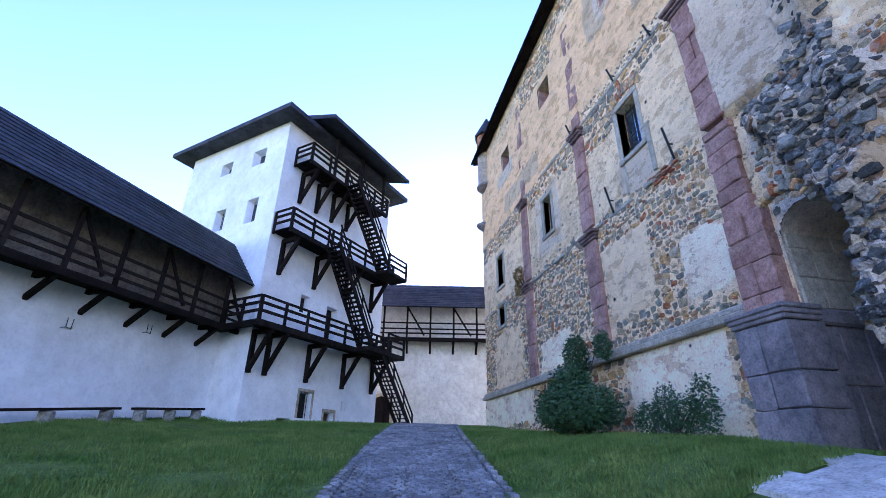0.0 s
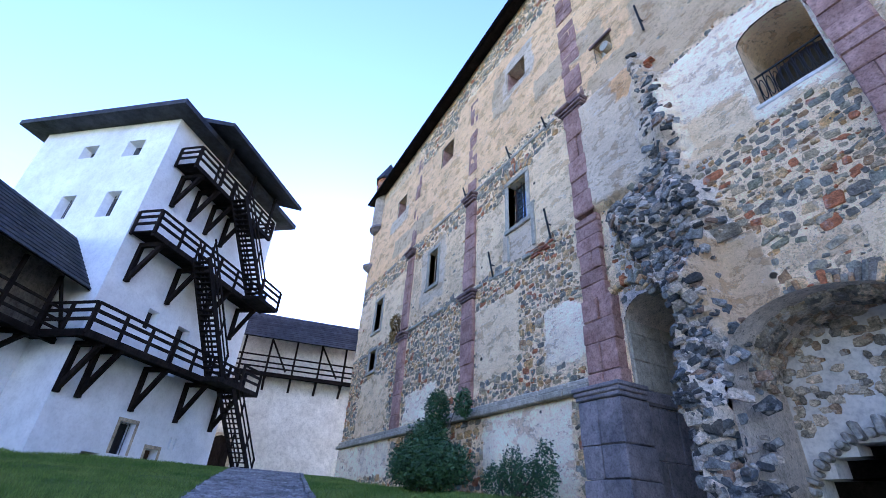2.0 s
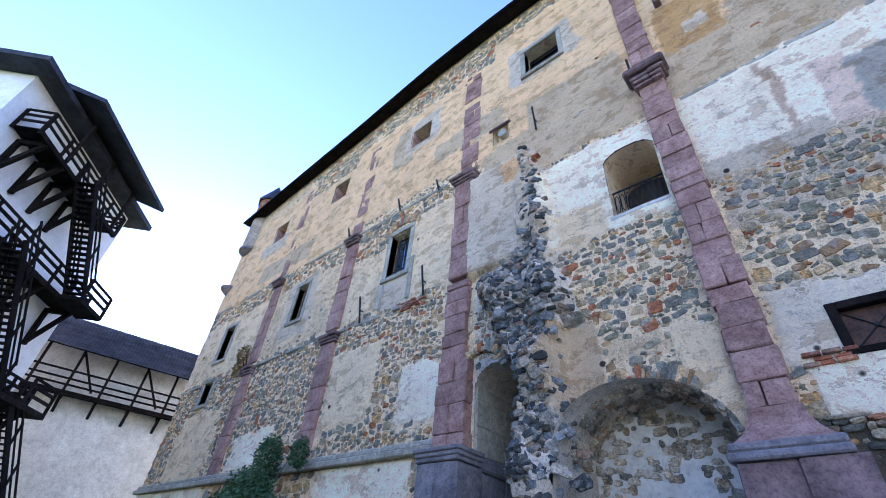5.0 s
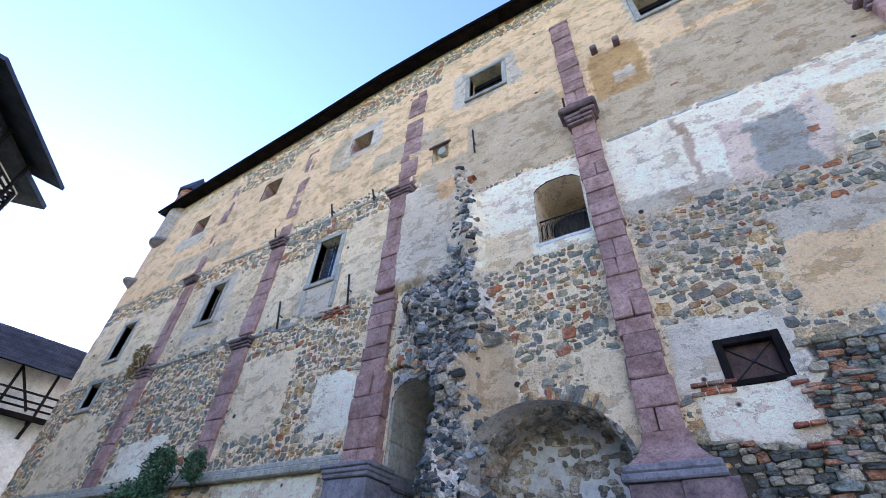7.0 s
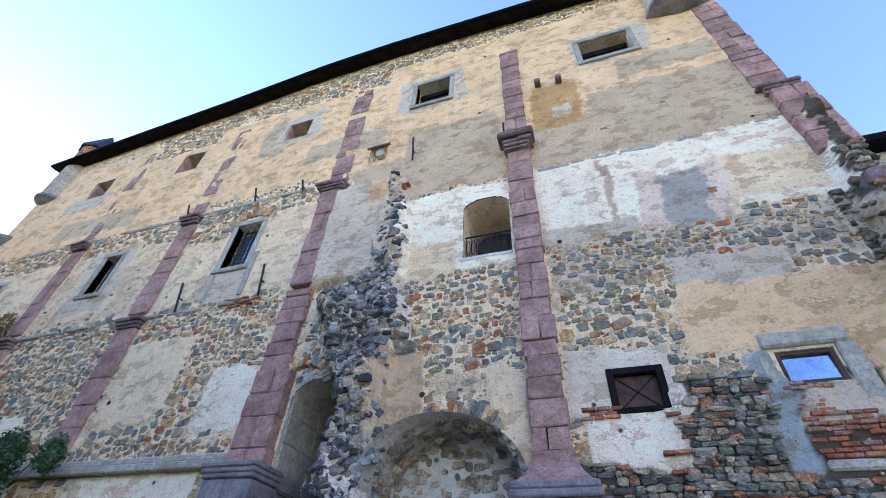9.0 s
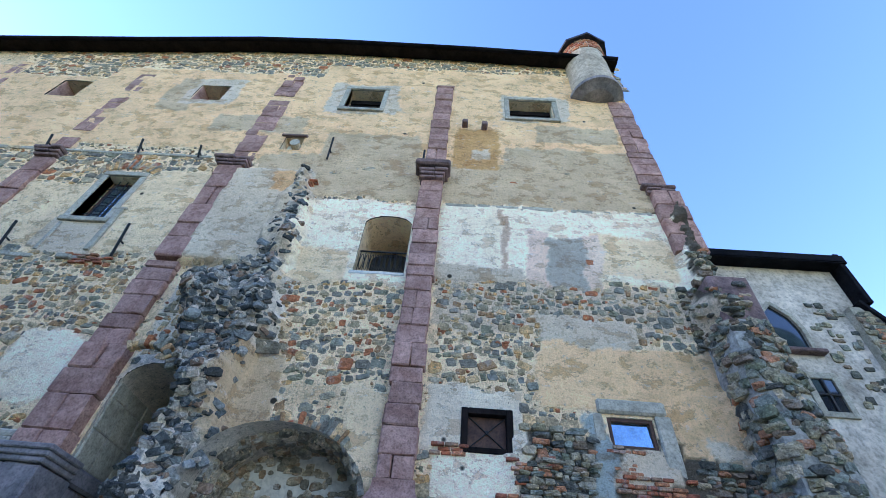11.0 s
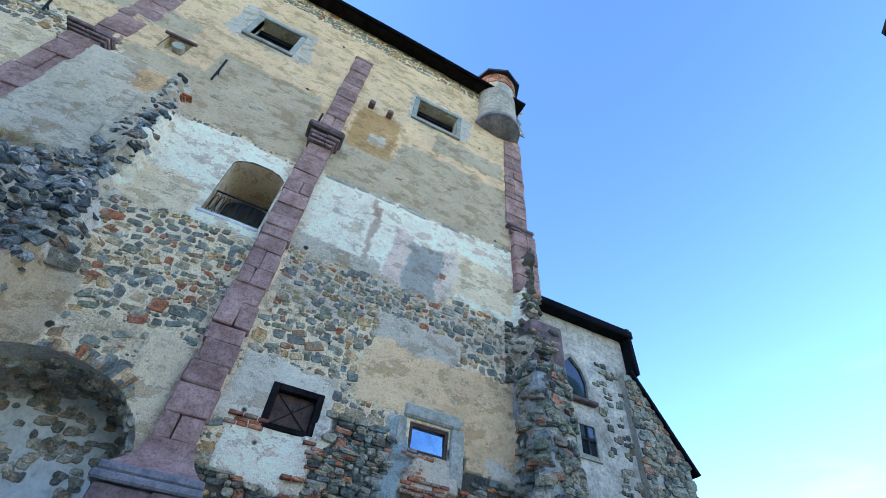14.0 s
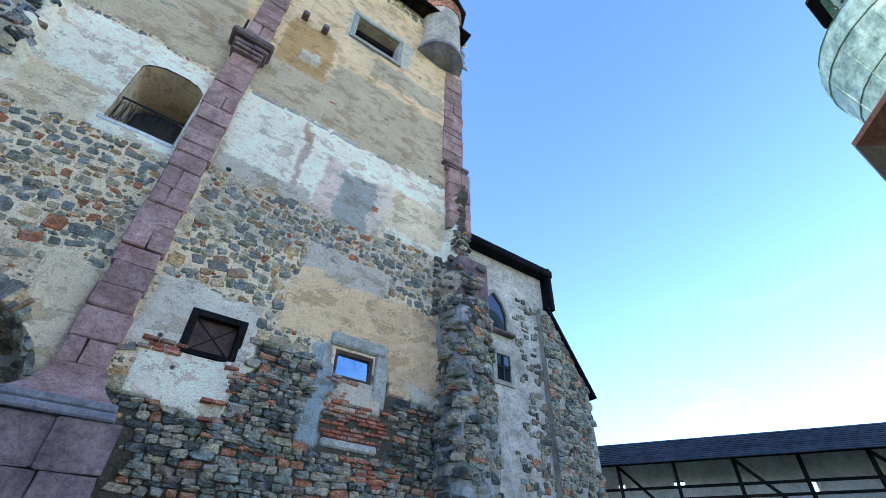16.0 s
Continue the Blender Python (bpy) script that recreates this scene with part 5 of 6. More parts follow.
def blob_wall(x0, x1, y0, y1, z0, z1, seed, taper=0.25):
    """A rough mass of masonry with uneven faces."""
    n, m = 22, 60
    vs, fs = [], []
    for j in range(m + 1):
        t = j / m
        z = z0 + (z1 - z0) * t
        for i in range(n):
            a = 2 * math.pi * i / n
            cx_, cy_ = (x0 + x1) / 2, (y0 + y1) / 2
            k = 1 + taper * (1 - t)
            px, py = math.cos(a), math.sin(a)
            q = max(abs(px), abs(py)) ** 0.6
            u = 1 + 0.13 * noise.noise((px * 2 + seed, py * 2, z * 1.1)) + 0.07 * noise.noise((px * 6, py * 6 + seed, z * 3.5))
            vs.append((cx_ + (x1 - x0) / 2 * k * px / q * u, cy_ + (y1 - y0) / 2 * k * py / q * u, z))
    for j in range(m):
        for i in range(n):
            fs.append((j * n + i, j * n + (i + 1) % n, (j + 1) * n + (i + 1) % n, (j + 1) * n + i))
    fs.append(tuple(m * n + i for i in range(n)))
    return Geo().add(vs, fs)


part("core", blob_wall(6.2, 7.3, 8.5, 9.9, -0.6, 7.5, 3.3), M_MORTAR, bs)


# ---- onion-roofed tower to the east ----
ot = thing("onion_tower", "tower with green copper onion helm and lantern", "tower", at=(18.6, -2.9, -0.65), rz=22.5)
part("body", Geo().lathe([(3.0, -0.8), (3.0, 13.9)], 8), M_CREAM, ot)
part("eave", Geo().lathe([(2.9, 13.5), (4.15, 14.2), (4.2, 14.36), (3.1, 14.9)], 8), M_DOOR, ot, "brown boarded eave")
part("helm", Geo().lathe([(3.45, 14.5), (3.2, 14.75), (3.15, 15.1), (3.25, 15.8), (3.4, 16.8), (3.5, 17.6), (3.52, 18.2), (3.3, 18.75), (2.8, 19.15), (2.3, 19.4), (1.95, 19.6)], 32), M_COPPER, ot, "green copper onion helm")
for z_, r_ in ((15.9, 3.27), (17.5, 3.5), (18.7, 3.34)):
    part("seam", Geo().lathe([(r_ - 0.03, z_ - 0.04), (r_ + 0.035, z_), (r_ - 0.03, z_ + 0.04)], 32), M_COPPER, ot)
helm_line = [(3.15, 15.1), (3.4, 16.8), (3.52, 18.2), (2.8, 19.15), (1.95, 19.6)]
for i in range(16):
    a_ = 2 * math.pi * i / 16
    g = Geo()
    for (ra, za), (rb, zb) in zip(helm_line, helm_line[1:]):
        g.tube((ra * math.cos(a_), ra * math.sin(a_), za), (rb * math.cos(a_), rb * math.sin(a_), zb), 0.03, 5)
    part("seam", g, M_COPPER, ot)
part("lantern", Geo().lathe([(1.9, 19.5), (2.15, 19.6), (2.2, 19.85), (1.65, 20.05), (1.62, 22.0), (1.9, 22.15)], 8), M_COPPER, ot, "copper lantern")
part("lantern_roof", Geo().lathe([(1.7, 22.1), (2.3, 22.3), (2.32, 22.45), (1.8, 22.9), (1.3, 24.0), (0.2, 26.0)], 8), M_ROOFPAL, ot, "dark lantern roof")
for i in range(8):
    m = Matrix.Rotation(math.pi * (i + 0.5) / 4, 4, "Z") @ Matrix.Translation((1.5, 0, 0))
    louvre = part("louvre", Geo().box((-0.05, -0.42, 20.25), (0.05, 0.42, 21.8), 0.02, m), M_IRON, ot)
    for k in range(5):
        part("slat", Geo().box((0.04, -0.42, 20.35 + 0.29 * k), (0.1, 0.42, 20.42 + 0.29 * k), 0.01, m), M_COPPER, louvre)

# ---- path, lawn and planting ----
def path_mid(t):
    """Centre of the path, from the camera's side (0) to the gate (1)."""
    return np.interp(t, [0, 0.33, 0.6, 1], [1.5, -9.0, -17, -27.5]), np.interp(t, [0, 0.33, 0.6, 1], [0.4, 2.2, 3.6, 5.9])


def pebble(g, c, sx, sy, h, up, ax, ay, r, n=7):
    """One stone: a bottom ring, a smaller raised ring and a top, set on the plane ax, ay with normal up."""
    ring0, ring1 = [], []
    ph = r.uniform(0, 6.28)
    for i in range(n):
        a = 2 * math.pi * i / n + ph
        cx_, cy_ = math.cos(a), math.sin(a)
        q = (abs(cx_) ** 7 + abs(cy_) ** 7) ** (-1 / 7) * r.uniform(0.74, 1.1)
        o = ax * (cx_ * q * sx) + ay * (cy_ * q * sy)
        ring0.append(c + o)
        ring1.append(c + o * r.uniform(0.8, 0.97) + up * h * r.uniform(0.45, 1.2))
    top = c + up * h * r.uniform(0.85, 1.15)
    g.add(ring0 + ring1 + [top], [(i, (i + 1) % n, n + (i + 1) % n, n + i) for i in range(n)] + [(n + i, n + (i + 1) % n, 2 * n) for i in range(n)])


def laid_stone(g, c, sx, sy, h, up, ax, ay, r):
    """One roughly squared stone with clipped corners, a sloping rim and an uneven face."""
    ring0, ring1 = [], []
    for px, py in ((-1, -1), (1, -1), (1, 1), (-1, 1)):
        cut, cut2 = r.uniform(0.1, 0.85), r.uniform(0.1, 0.85)
        jx, jy = r.uniform(0.8, 1.08), r.uniform(0.8, 1.08)
        pts = [(px * jx, py * jy * (1 - cut * 0.8)), (px * jx * (1 - cut2 * 0.6), py * jy)]
        for u, v in pts if px * py > 0 else pts[::-1]:
            o = ax * (u * sx) + ay * (v * sy)
            ring0.append(c + o)
            ring1.append(c + o * r.uniform(0.84, 0.96) + up * h * r.uniform(0.5, 1.2))
    top = c + up * h * r.uniform(0.9, 1.2) + ax * (sx * r.uniform(-0.3, 0.3))
    g.add(ring0 + ring1 + [top], [(i, (i + 1) % 8, 8 + (i + 1) % 8, 8 + i) for i in range(8)] + [(8 + i, 8 + (i + 1) % 8, 16) for i in range(8)])


path = thing("path", "grey cobbled path through the lawn", "path", kind="structure")
ts = np.linspace(0, 1, 60)
pc = np.stack(path_mid(ts), 1)
gb = Geo()
vs = []
for i, (x, y) in enumerate(pc):
    d = pc[min(i + 1, 59)] - pc[max(i - 1, 0)]
    d = d / np.hypot(*d)
    for s in np.linspace(-1.55, 1.55, 7):
        px, py = x - d[1] * s, y + d[0] * s
        vs.append((px, py, float(gz(px, py)) + 0.045))
gb.add(vs, [(i * 7 + j, i * 7 + j + 1, (i + 1) * 7 + j + 1, (i + 1) * 7 + j) for i in range(59) for j in range(6)])
part("path_bed", gb, M_EARTH, path)
r = random.Random(11)
cob, single, cob_shapes = Geo(), [], []
for k in range(150):
    t = 0.2 + 0.8 * k / 150
    x, y = (float(v) for v in path_mid(t))
    x2, y2 = (float(v) for v in path_mid(min(t + 0.01, 1.0)))
    d = np.array([x2 - x, y2 - y])
    d = d / max(1e-6, np.hypot(*d)) if np.hypot(*d) > 1e-6 else np.array([-0.98, 0.2])
    for j in range(15):
        s = -1.45 + 2.9 * (j + 0.5 * (k % 2)) / 14.5 + r.uniform(-0.03, 0.03)
        px, py = x - d[1] * s, y + d[0] * s
        if len(single) < 290 and px < -8.0:
            single.append((px, py, math.atan2(d[1], d[0])))
            continue
        pebble(cob, Vector((px, py, float(gz(px, py)) + 0.035)), r.uniform(0.07, 0.1), r.uniform(0.085, 0.105), r.uniform(0.03, 0.055), Vector((0, 0, 1)), Vector((d[0], d[1], 0)), Vector((-d[1], d[0], 0)), r, 6)
tagged(part("cobbles", cob, M_COBBLE, path), kind="stuff")
for k in range(10):
    gs = Geo()
    pebble(gs, Vector((0, 0, 0)), 0.085, 0.095, 0.045, Vector((0, 0, 1)), Vector((1, 0, 0)), Vector((0, 1, 0)), r, 7)
    cob_shapes.append(gs.mesh("cobble", M_COBBLE))
for k, (px, py, a) in enumerate(single):
    o = part("cobble", cob_shapes[k % 10], M_COBBLE, path)
    o.matrix_basis = pose(px, py, float(gz(px, py)) + 0.035, 0, 0, math.degrees(a) + r.uniform(-8, 8))
for side in (1,):
    for k in range(46):
        t = 0.22 + 0.78 * k / 46
        x, y = (float(v) for v in path_mid(t))
        s = 1.62 * side
        px, py = x + 0.2 * s, y + s
        part("kerb_stone", Geo().box((-0.22, -0.07, -0.05), (0.22, 0.07, 0.09 + 0.02 * r.random()), 0.02, Matrix.Translation((px, py, float(gz(px, py)))) @ Matrix.Rotation(2.95 + r.uniform(-0.03, 0.03), 4, "Z")), M_COBBLE, path)

# only the lawn edge is known; the unseen rest is added to bounce light
pav = thing("paving", "pale stone paving beside the lawn", "paving", kind="structure")
pv = Geo()
for i in range(26):
    for j in range(22):
        if r.random() < 0.02:
            continue
        x, y = -5.6 + i * 0.72 + (0.3 if j % 2 else 0), -6.0 + j * 0.68
        z = float(gz(x + 0.35, y + 0.3))
        if y > 8.6 or (x < -3.9 and y < 5.6):
            continue
        za = [float(gz(a, b)) + 0.05 + r.uniform(0, 0.015) for a, b in ((x, y), (x + 0.7, y), (x + 0.7, y + 0.66), (x, y + 0.66))]
        P = [(x, y, za[0]), (x + 0.7, y, za[1]), (x + 0.7, y + 0.66, za[2]), (x, y + 0.66, za[3])]
        if x < -1.5 and y > 3.5:
            part("flagstone", Geo().add(P + [(a, b, c - 0.12) for a, b, c in P], [(0, 1, 2, 3), (0, 4, 5, 1), (1, 5, 6, 2), (2, 6, 7, 3), (3, 7, 4, 0)]), M_PAVE, pav)
            continue
        pv.add(P + [(a, b, c - 0.12) for a, b, c in P], [(0, 1, 2, 3), (0, 4, 5, 1), (1, 5, 6, 2), (2, 6, 7, 3), (3, 7, 4, 0)])
tagged(part("flagstones", pv, M_PAVE, pav), kind="stuff")


def tufts(n, seed):
    """Grass blades over the lawn, thinner with distance."""
    rr = np.random.RandomState(seed)
    x = -5.5 - 19 * rr.rand(n) ** 1.5
    y = rr.uniform(-8.5, 9.0, n)
    mx = np.interp(-x, [-1.5, 9.0, 17, 27.5], [0.4, 2.2, 3.6, 5.9])
    ok = np.abs(y - mx) > 1.68
    x, y = x[ok], y[ok]
    z = gz(x, y)
    m = len(x)
    a, h = rr.uniform(0, 6.28, m), rr.uniform(0.05, 0.13, m) * (1 + 0.4 * fbm(x, y, 0.9, 4))
    w = rr.uniform(0.008, 0.02, m)
    lx, ly = rr.normal(0, 0.04, m), rr.normal(0, 0.04, m)
    P = np.empty((m, 3, 3))
    P[:, 0] = np.stack([x - w * np.cos(a), y - w * np.sin(a), z], 1)
    P[:, 1] = np.stack([x + w * np.cos(a), y + w * np.sin(a), z], 1)
    P[:, 2] = np.stack([x + lx, y + ly, z + h], 1)
    me = bpy.data.meshes.new("grass")
    me.from_pydata(P.reshape(-1, 3).tolist(), [], np.arange(3 * m).reshape(-1, 3).tolist())
    me.materials.append(M_BLADE)
    return tagged(new("grass", me), "short green grass on the yard slope", "grass", kind="stuff")


tufts(170000, 3)


def leaf_cloud(blobs, n, size, seed, lean=0.6):
    """Leaves scattered in the outer shells of several uneven blobs (x, y, z, rx, ry, rz)."""
    rr = random.Random(seed)
    g_ = Geo()
    tot = sum(b[3] * b[4] + b[4] * b[5] for b in blobs)
    for b in blobs:
        for _ in range(int(n * (b[3] * b[4] + b[4] * b[5]) / tot)):
            d = Vector((rr.gauss(0, 1), rr.gauss(0, 1), rr.gauss(0, 1))).normalized()
            k = rr.uniform(0.55, 1.0) * (1 + 0.28 * noise.noise(d * 2.3 + Vector(b[:3])) + 0.12 * noise.noise(d * 7))
            c = Vector((b[0] + d.x * b[3] * k, b[1] + d.y * b[4] * k, b[2] + d.z * b[5] * k))
            u = Vector((rr.gauss(0, 1), rr.gauss(0, 1), rr.gauss(0, 0.6))).normalized()
            v = u.cross(d + Vector((rr.gauss(0, lean), rr.gauss(0, lean), rr.gauss(0, lean)))).normalized()
            s = size * rr.uniform(0.6, 1.4)
            g_.add([c - u * s, c + v * s * 0.45, c + u * s, c - v * s * 0.45], [(0, 1, 2, 3)])
    return g_


def shrub(name, label, cat, blobs, n, size, seed, mat, base, stems=5):
    t = thing(name, label, cat)
    rr = random.Random(seed)
    for i in range(stems):
        b = blobs[i % len(blobs)]
        p = Vector((base[0] + rr.uniform(-0.3, 0.3), base[1] + rr.uniform(-0.2, 0.2), base[2] - 0.05))
        part("stem", Geo().tube(p, (b[0] + rr.uniform(-0.3, 0.3), b[1], b[2] + b[5] * 0.3), 0.035, 6, 0.012), M_STEM, t)
    part("crown", leaf_cloud(blobs, n, size, seed), mat, t)
    return t


shrub("bush", "dense dark green bush growing against the palace wall", "bush",
      [(-13.2, 7.7, 2.55, 1.25, 0.95, 0.85), (-12.2, 7.8, 2.4, 1.0, 0.8, 0.7), (-14.2, 7.9, 2.5, 0.9, 0.8, 0.75), (-13.4, 7.9, 3.3, 0.8, 0.6, 0.6), (-14.0, 8.5, 4.3, 0.5, 0.45, 0.75), (-12.6, 8.7, 4.35, 0.32, 0.3, 0.5)],
      24000, 0.05, 21, M_LEAF, (-13.2, 7.8, 1.7), 9)
shrub("weeds", "low weeds and dry stalks at the foot of the wall", "weeds",
      [(-10.9, 8.7, 2.1, 0.5, 0.35, 0.45), (-10.0, 8.6, 2.25, 0.45, 0.3, 0.7), (-9.2, 8.5, 2.1, 0.55, 0.35, 0.5), (-8.5, 8.4, 2.2, 0.35, 0.3, 0.75)], 4500, 0.04, 23, M_LEAF, (-9.8, 8.6, 1.6), 10)
shrub("creeper", "dry orange creeper clinging to the wall", "creeper", [(-20.3, FY - 0.3, 9.6, 0.5, 0.22, 0.55), (-20.6, FY - 0.25, 9.0, 0.35, 0.15, 0.4)], 900, 0.05, 25, M_DRYLEAF, (-20.2, FY - 0.1, 9.0), 3)

# a wooded hill top far beyond the west wall
tr = thing("tree", "far sunlit tree crown above the west wall", "tree")
part("trunk", Geo().tube((-57.5, 17.5, 0), (-57.5, 17.5, 18), 0.5, 8, 0.25), M_STEM, tr)
part("crown", leaf_cloud([(-57.5, 17.6, 19.0, 3.2, 3.2, 2.4), (-57.5, 20.5, 19.5, 3, 3, 2.4), (-57.8, 15.2, 18.4, 2.4, 2.4, 2.0)], 5000, 0.22, 31), M_HILL, tr)

# benches along the south curtain wall
for s0, s1 in ((3.9, 8.6), (-0.1, 3.2)):
    b_ = thing("bench", "long dark timber bench on stone blocks beside the wall", "bench", "benches")
    p0, p1 = (Vector((-22.51 + 0.873 * s - 0.487 * 0.55, -4.74 - 0.487 * s - 0.873 * 0.55, 0)) for s in (s0, s1))
    zt = max(float(gz(p0.x, p0.y)), float(gz(p1.x, p1.y))) + 0.42
    z0_, z1_ = float(gz(p0.x, p0.y)) + 0.45, float(gz(p1.x, p1.y)) + 0.45
    part("seat", Geo().beam((p0.x, p0.y, z0_), (p1.x, p1.y, z1_), 0.4, 0.09), M_TIMBER, b_)
    for t in (0.08, 0.5, 0.92):
        c = p0.lerp(p1, t)
        zg = float(gz(c.x, c.y))
        part("leg", Geo().box((c.x - 0.18, c.y - 0.18, zg - 0.1), (c.x + 0.18, c.y + 0.18, z0_ + (z1_ - z0_) * t - 0.045), 0.04), M_MORTAR, b_)


# ---- rubble stones of the palace wall ----
PIL = [(-20.05, -19.2, 4, 21), (-14.1, -13.2, 4, 21), (-7.95, -6.6, 0, 14), (-1.1, 0.55, -1, 3.5), (-0.98, -0.05, 3.4, 8.5), (-0.95, -0.05, 8, 20), (6.15, 7.2, 10.3, 19.3), (3.25, 5.1, 3.45, 6.05), (-6.7, -5.3, 0, 3.7)]


def tilted(ax, nrm, a):
    """The two axes of a stone's face, turned by a in its plane."""
    up = nrm.cross(ax)
    return ax * math.cos(a) + up * math.sin(a), up * math.cos(a) - ax * math.sin(a)


def stone_field():
    """Courses of rubble wherever the plaster is gone: joined stones, and the nearest ones singly."""
    rr = random.Random(77)
    rnd = np.random.RandomState(7)
    cx_, cz_, sw, sh_ = [], [], [], []
    z = 0.0
    while z < 22.8:
        band = z
        h = rr.uniform(0.08, 0.17) if rr.random() < 0.5 else rr.uniform(0.16, 0.3)
        x = XL
        while x < XR + 0.1:
            w = h * rr.choice((rr.uniform(0.7, 1.2), rr.uniform(1.0, 1.7), rr.uniform(1.3, 2.3)))
            cx_.append(x + w / 2)
            cz_.append(z + h / 2 + rr.uniform(-0.07, 0.07) + 0.1 * math.sin(x * 0.8 + z))
            sw.append(w)
            sh_.append(h * rr.uniform(0.75, 1.2))
            x += w + rr.uniform(0.0, 0.04)
        z += h * 0.97
    cx_, cz_, sw, sh_ = map(np.array, (cx_, cz_, sw, sh_))
    cov, _ = coats(cx_, cz_)
    ok = cov < 0.46 + 0.08 * rnd.randn(len(cx_))
    sparse = (cov > 0.3) & (cov < 0.7)
    ok &= ~(sparse & (rnd.rand(len(cx_)) < 0.45))
    ok &= rnd.rand(len(cx_)) > 0.03
    ok &= ~((cz_ > 9.1) & (cx_ > -5.2) & (cx_ < -3.9) & (cz_ < 13.4) & (rnd.rand(len(cx_)) < 0.15))
    # a few stones show through thin plaster
    ok |= (cov < 0.8) & (rnd.rand(len(cx_)) < 0.1)
    for k in OPEN:
        ok &= ~in_opening(k, cx_, cz_, 0.1)
    for x0, x1, z0, z1 in PIL:
        ok &= ~((cx_ > x0) & (cx_ < x1) & (cz_ > z0) & (cz_ < z1))
    pr = proud(cx_, cz_)
    e = 0.1
    gx = (proud(cx_ + e, cz_) - proud(cx_ - e, cz_)) / (2 * e)
    gzz = (proud(cx_, cz_ + e) - proud(cx_, cz_ - e)) / (2 * e)
    rough = ((cx_ > 1.2) & (cz_ < 5.2)) | ((cx_ > -0.3) & (cz_ < 3.8)) | (cx_ > 6.0) & (cz_ < 12.5)
    ok &= ~(rough & (cov < 0.4))
    mixed, dark, torn, near = Geo(), Geo(), Geo(), []
    for i in np.nonzero(ok)[0]:
        x, zc = float(cx_[i]), float(cz_[i])
        nrm = Vector((-float(np.clip(gx[i], -0.7, 0.7)), -1.0, -float(np.clip(gzz[i], -0.7, 0.7)))).normalized()
        ax = Vector((1, 0, 0)) - nrm * nrm.x
        ax.normalize()
        az = ax.cross(nrm) * -1
        if az.z < 0:
            az = -az
        stub = pr[i] > 0.25
        c = Vector((x, FY - float(pr[i]) + (0.05 if stub and zc > 9 else 0.012), zc))
        th = rr.uniform(0.02, 0.09) if stub else rr.uniform(0.012, 0.05) if (zc > 5 or x < 1.3) else rr.uniform(0.05, 0.14)
        k = (rr.uniform(0.42, 0.56) if stub else rr.uniform(0.42, 0.58)) if not sparse[i] else rr.uniform(0.3, 0.48)
        g_ = torn if stub and x < 0 else dark if (stub or (zc < 5 and x > 1.4)) else mixed
        laid_stone(g_, c, sw[i] * k, sh_[i] * k, th, nrm, *tilted(ax, nrm, rr.gauss(0, 0.2)), rr)
    # small chips wedged between the larger stones
    fx, fz = rnd.uniform(XL, XR, 9000), rnd.uniform(3.0, 22.3, 9000)
    fc, fp = coats(fx, fz)[0], proud(fx, fz)
    fine = (fc < 0.4) & (fp < 0.2)
    for k in OPEN:
        fine &= ~in_opening(k, fx, fz, 0.1)
    for i in np.nonzero(fine)[0]:
        w = rr.uniform(0.02, 0.055)
        nrm = Vector((0, -1, 0))
        pebble(mixed, Vector((float(fx[i]), FY - float(fp[i]) + 0.005, float(fz[i]))), w, w * rr.uniform(0.5, 0.9), rr.uniform(0.02, 0.055), nrm, *tilted(Vector((1, 0, 0)), nrm, rr.gauss(0, 0.3)), rr, 5)
    # tight dark coursing low on the right and in the torn corner
    z, cand = 0.0, []
    while z < 12.4:
        h = rr.uniform(0.065, 0.16)
        x = -0.25 if z < 3.8 else (1.25 if z < 5.2 else 6.0)
        while x < 6.98:
            w = h * rr.uniform(1.0, 3.2)
            xc, zc = x + w / 2, z + h / 2 + rr.uniform(-0.012, 0.012) + 0.03 * math.sin(x * 1.7)
            x += w + rr.uniform(0.0, 0.015)
            cand.append((xc, zc, w, h))
        z += h
    cand = np.array(cand)
    cc = coats(cand[:, 0], cand[:, 1])[0]
    good = cc < 0.5 + rnd.uniform(-0.1, 0.1, len(cand))
    for k in OPEN:
        good &= ~in_opening(k, cand[:, 0], cand[:, 1], 0.06)
    for x0, x1, z0, z1 in PIL:
        good &= ~((cand[:, 0] > x0) & (cand[:, 0] < x1) & (cand[:, 1] > z0) & (cand[:, 1] < z1))
    cp = proud(cand[:, 0], cand[:, 1])
    for i in np.nonzero(good)[0]:
        xc, zc, w, h = (float(v) for v in cand[i])
        th = rr.uniform(0.05, 0.13)
        c = Vector((xc, FY - float(cp[i]) + 0.015, zc))
        if xc < 5.2 and 2.6 < zc < 4.9 and len(near) < 295:
            near.append((c, w * 1.06, h * 1.1, th))
        else:
            laid_stone(dark, c, w * 0.5, h * 0.5, th, Vector((0, -1, 0)), *tilted(Vector((1, 0, 0)), Vector((0, -1, 0)), rr.gauss(0, 0.06)), rr)
    # loose broken stone over the torn stub
    lx, lz = rnd.uniform(-6.6, -3.5, 2000), rnd.uniform(0.5, 13.1, 2000)
    lp, ls = proud(lx, lz), (proud(lx + 0.1, lz) - proud(lx - 0.1, lz)) * 5
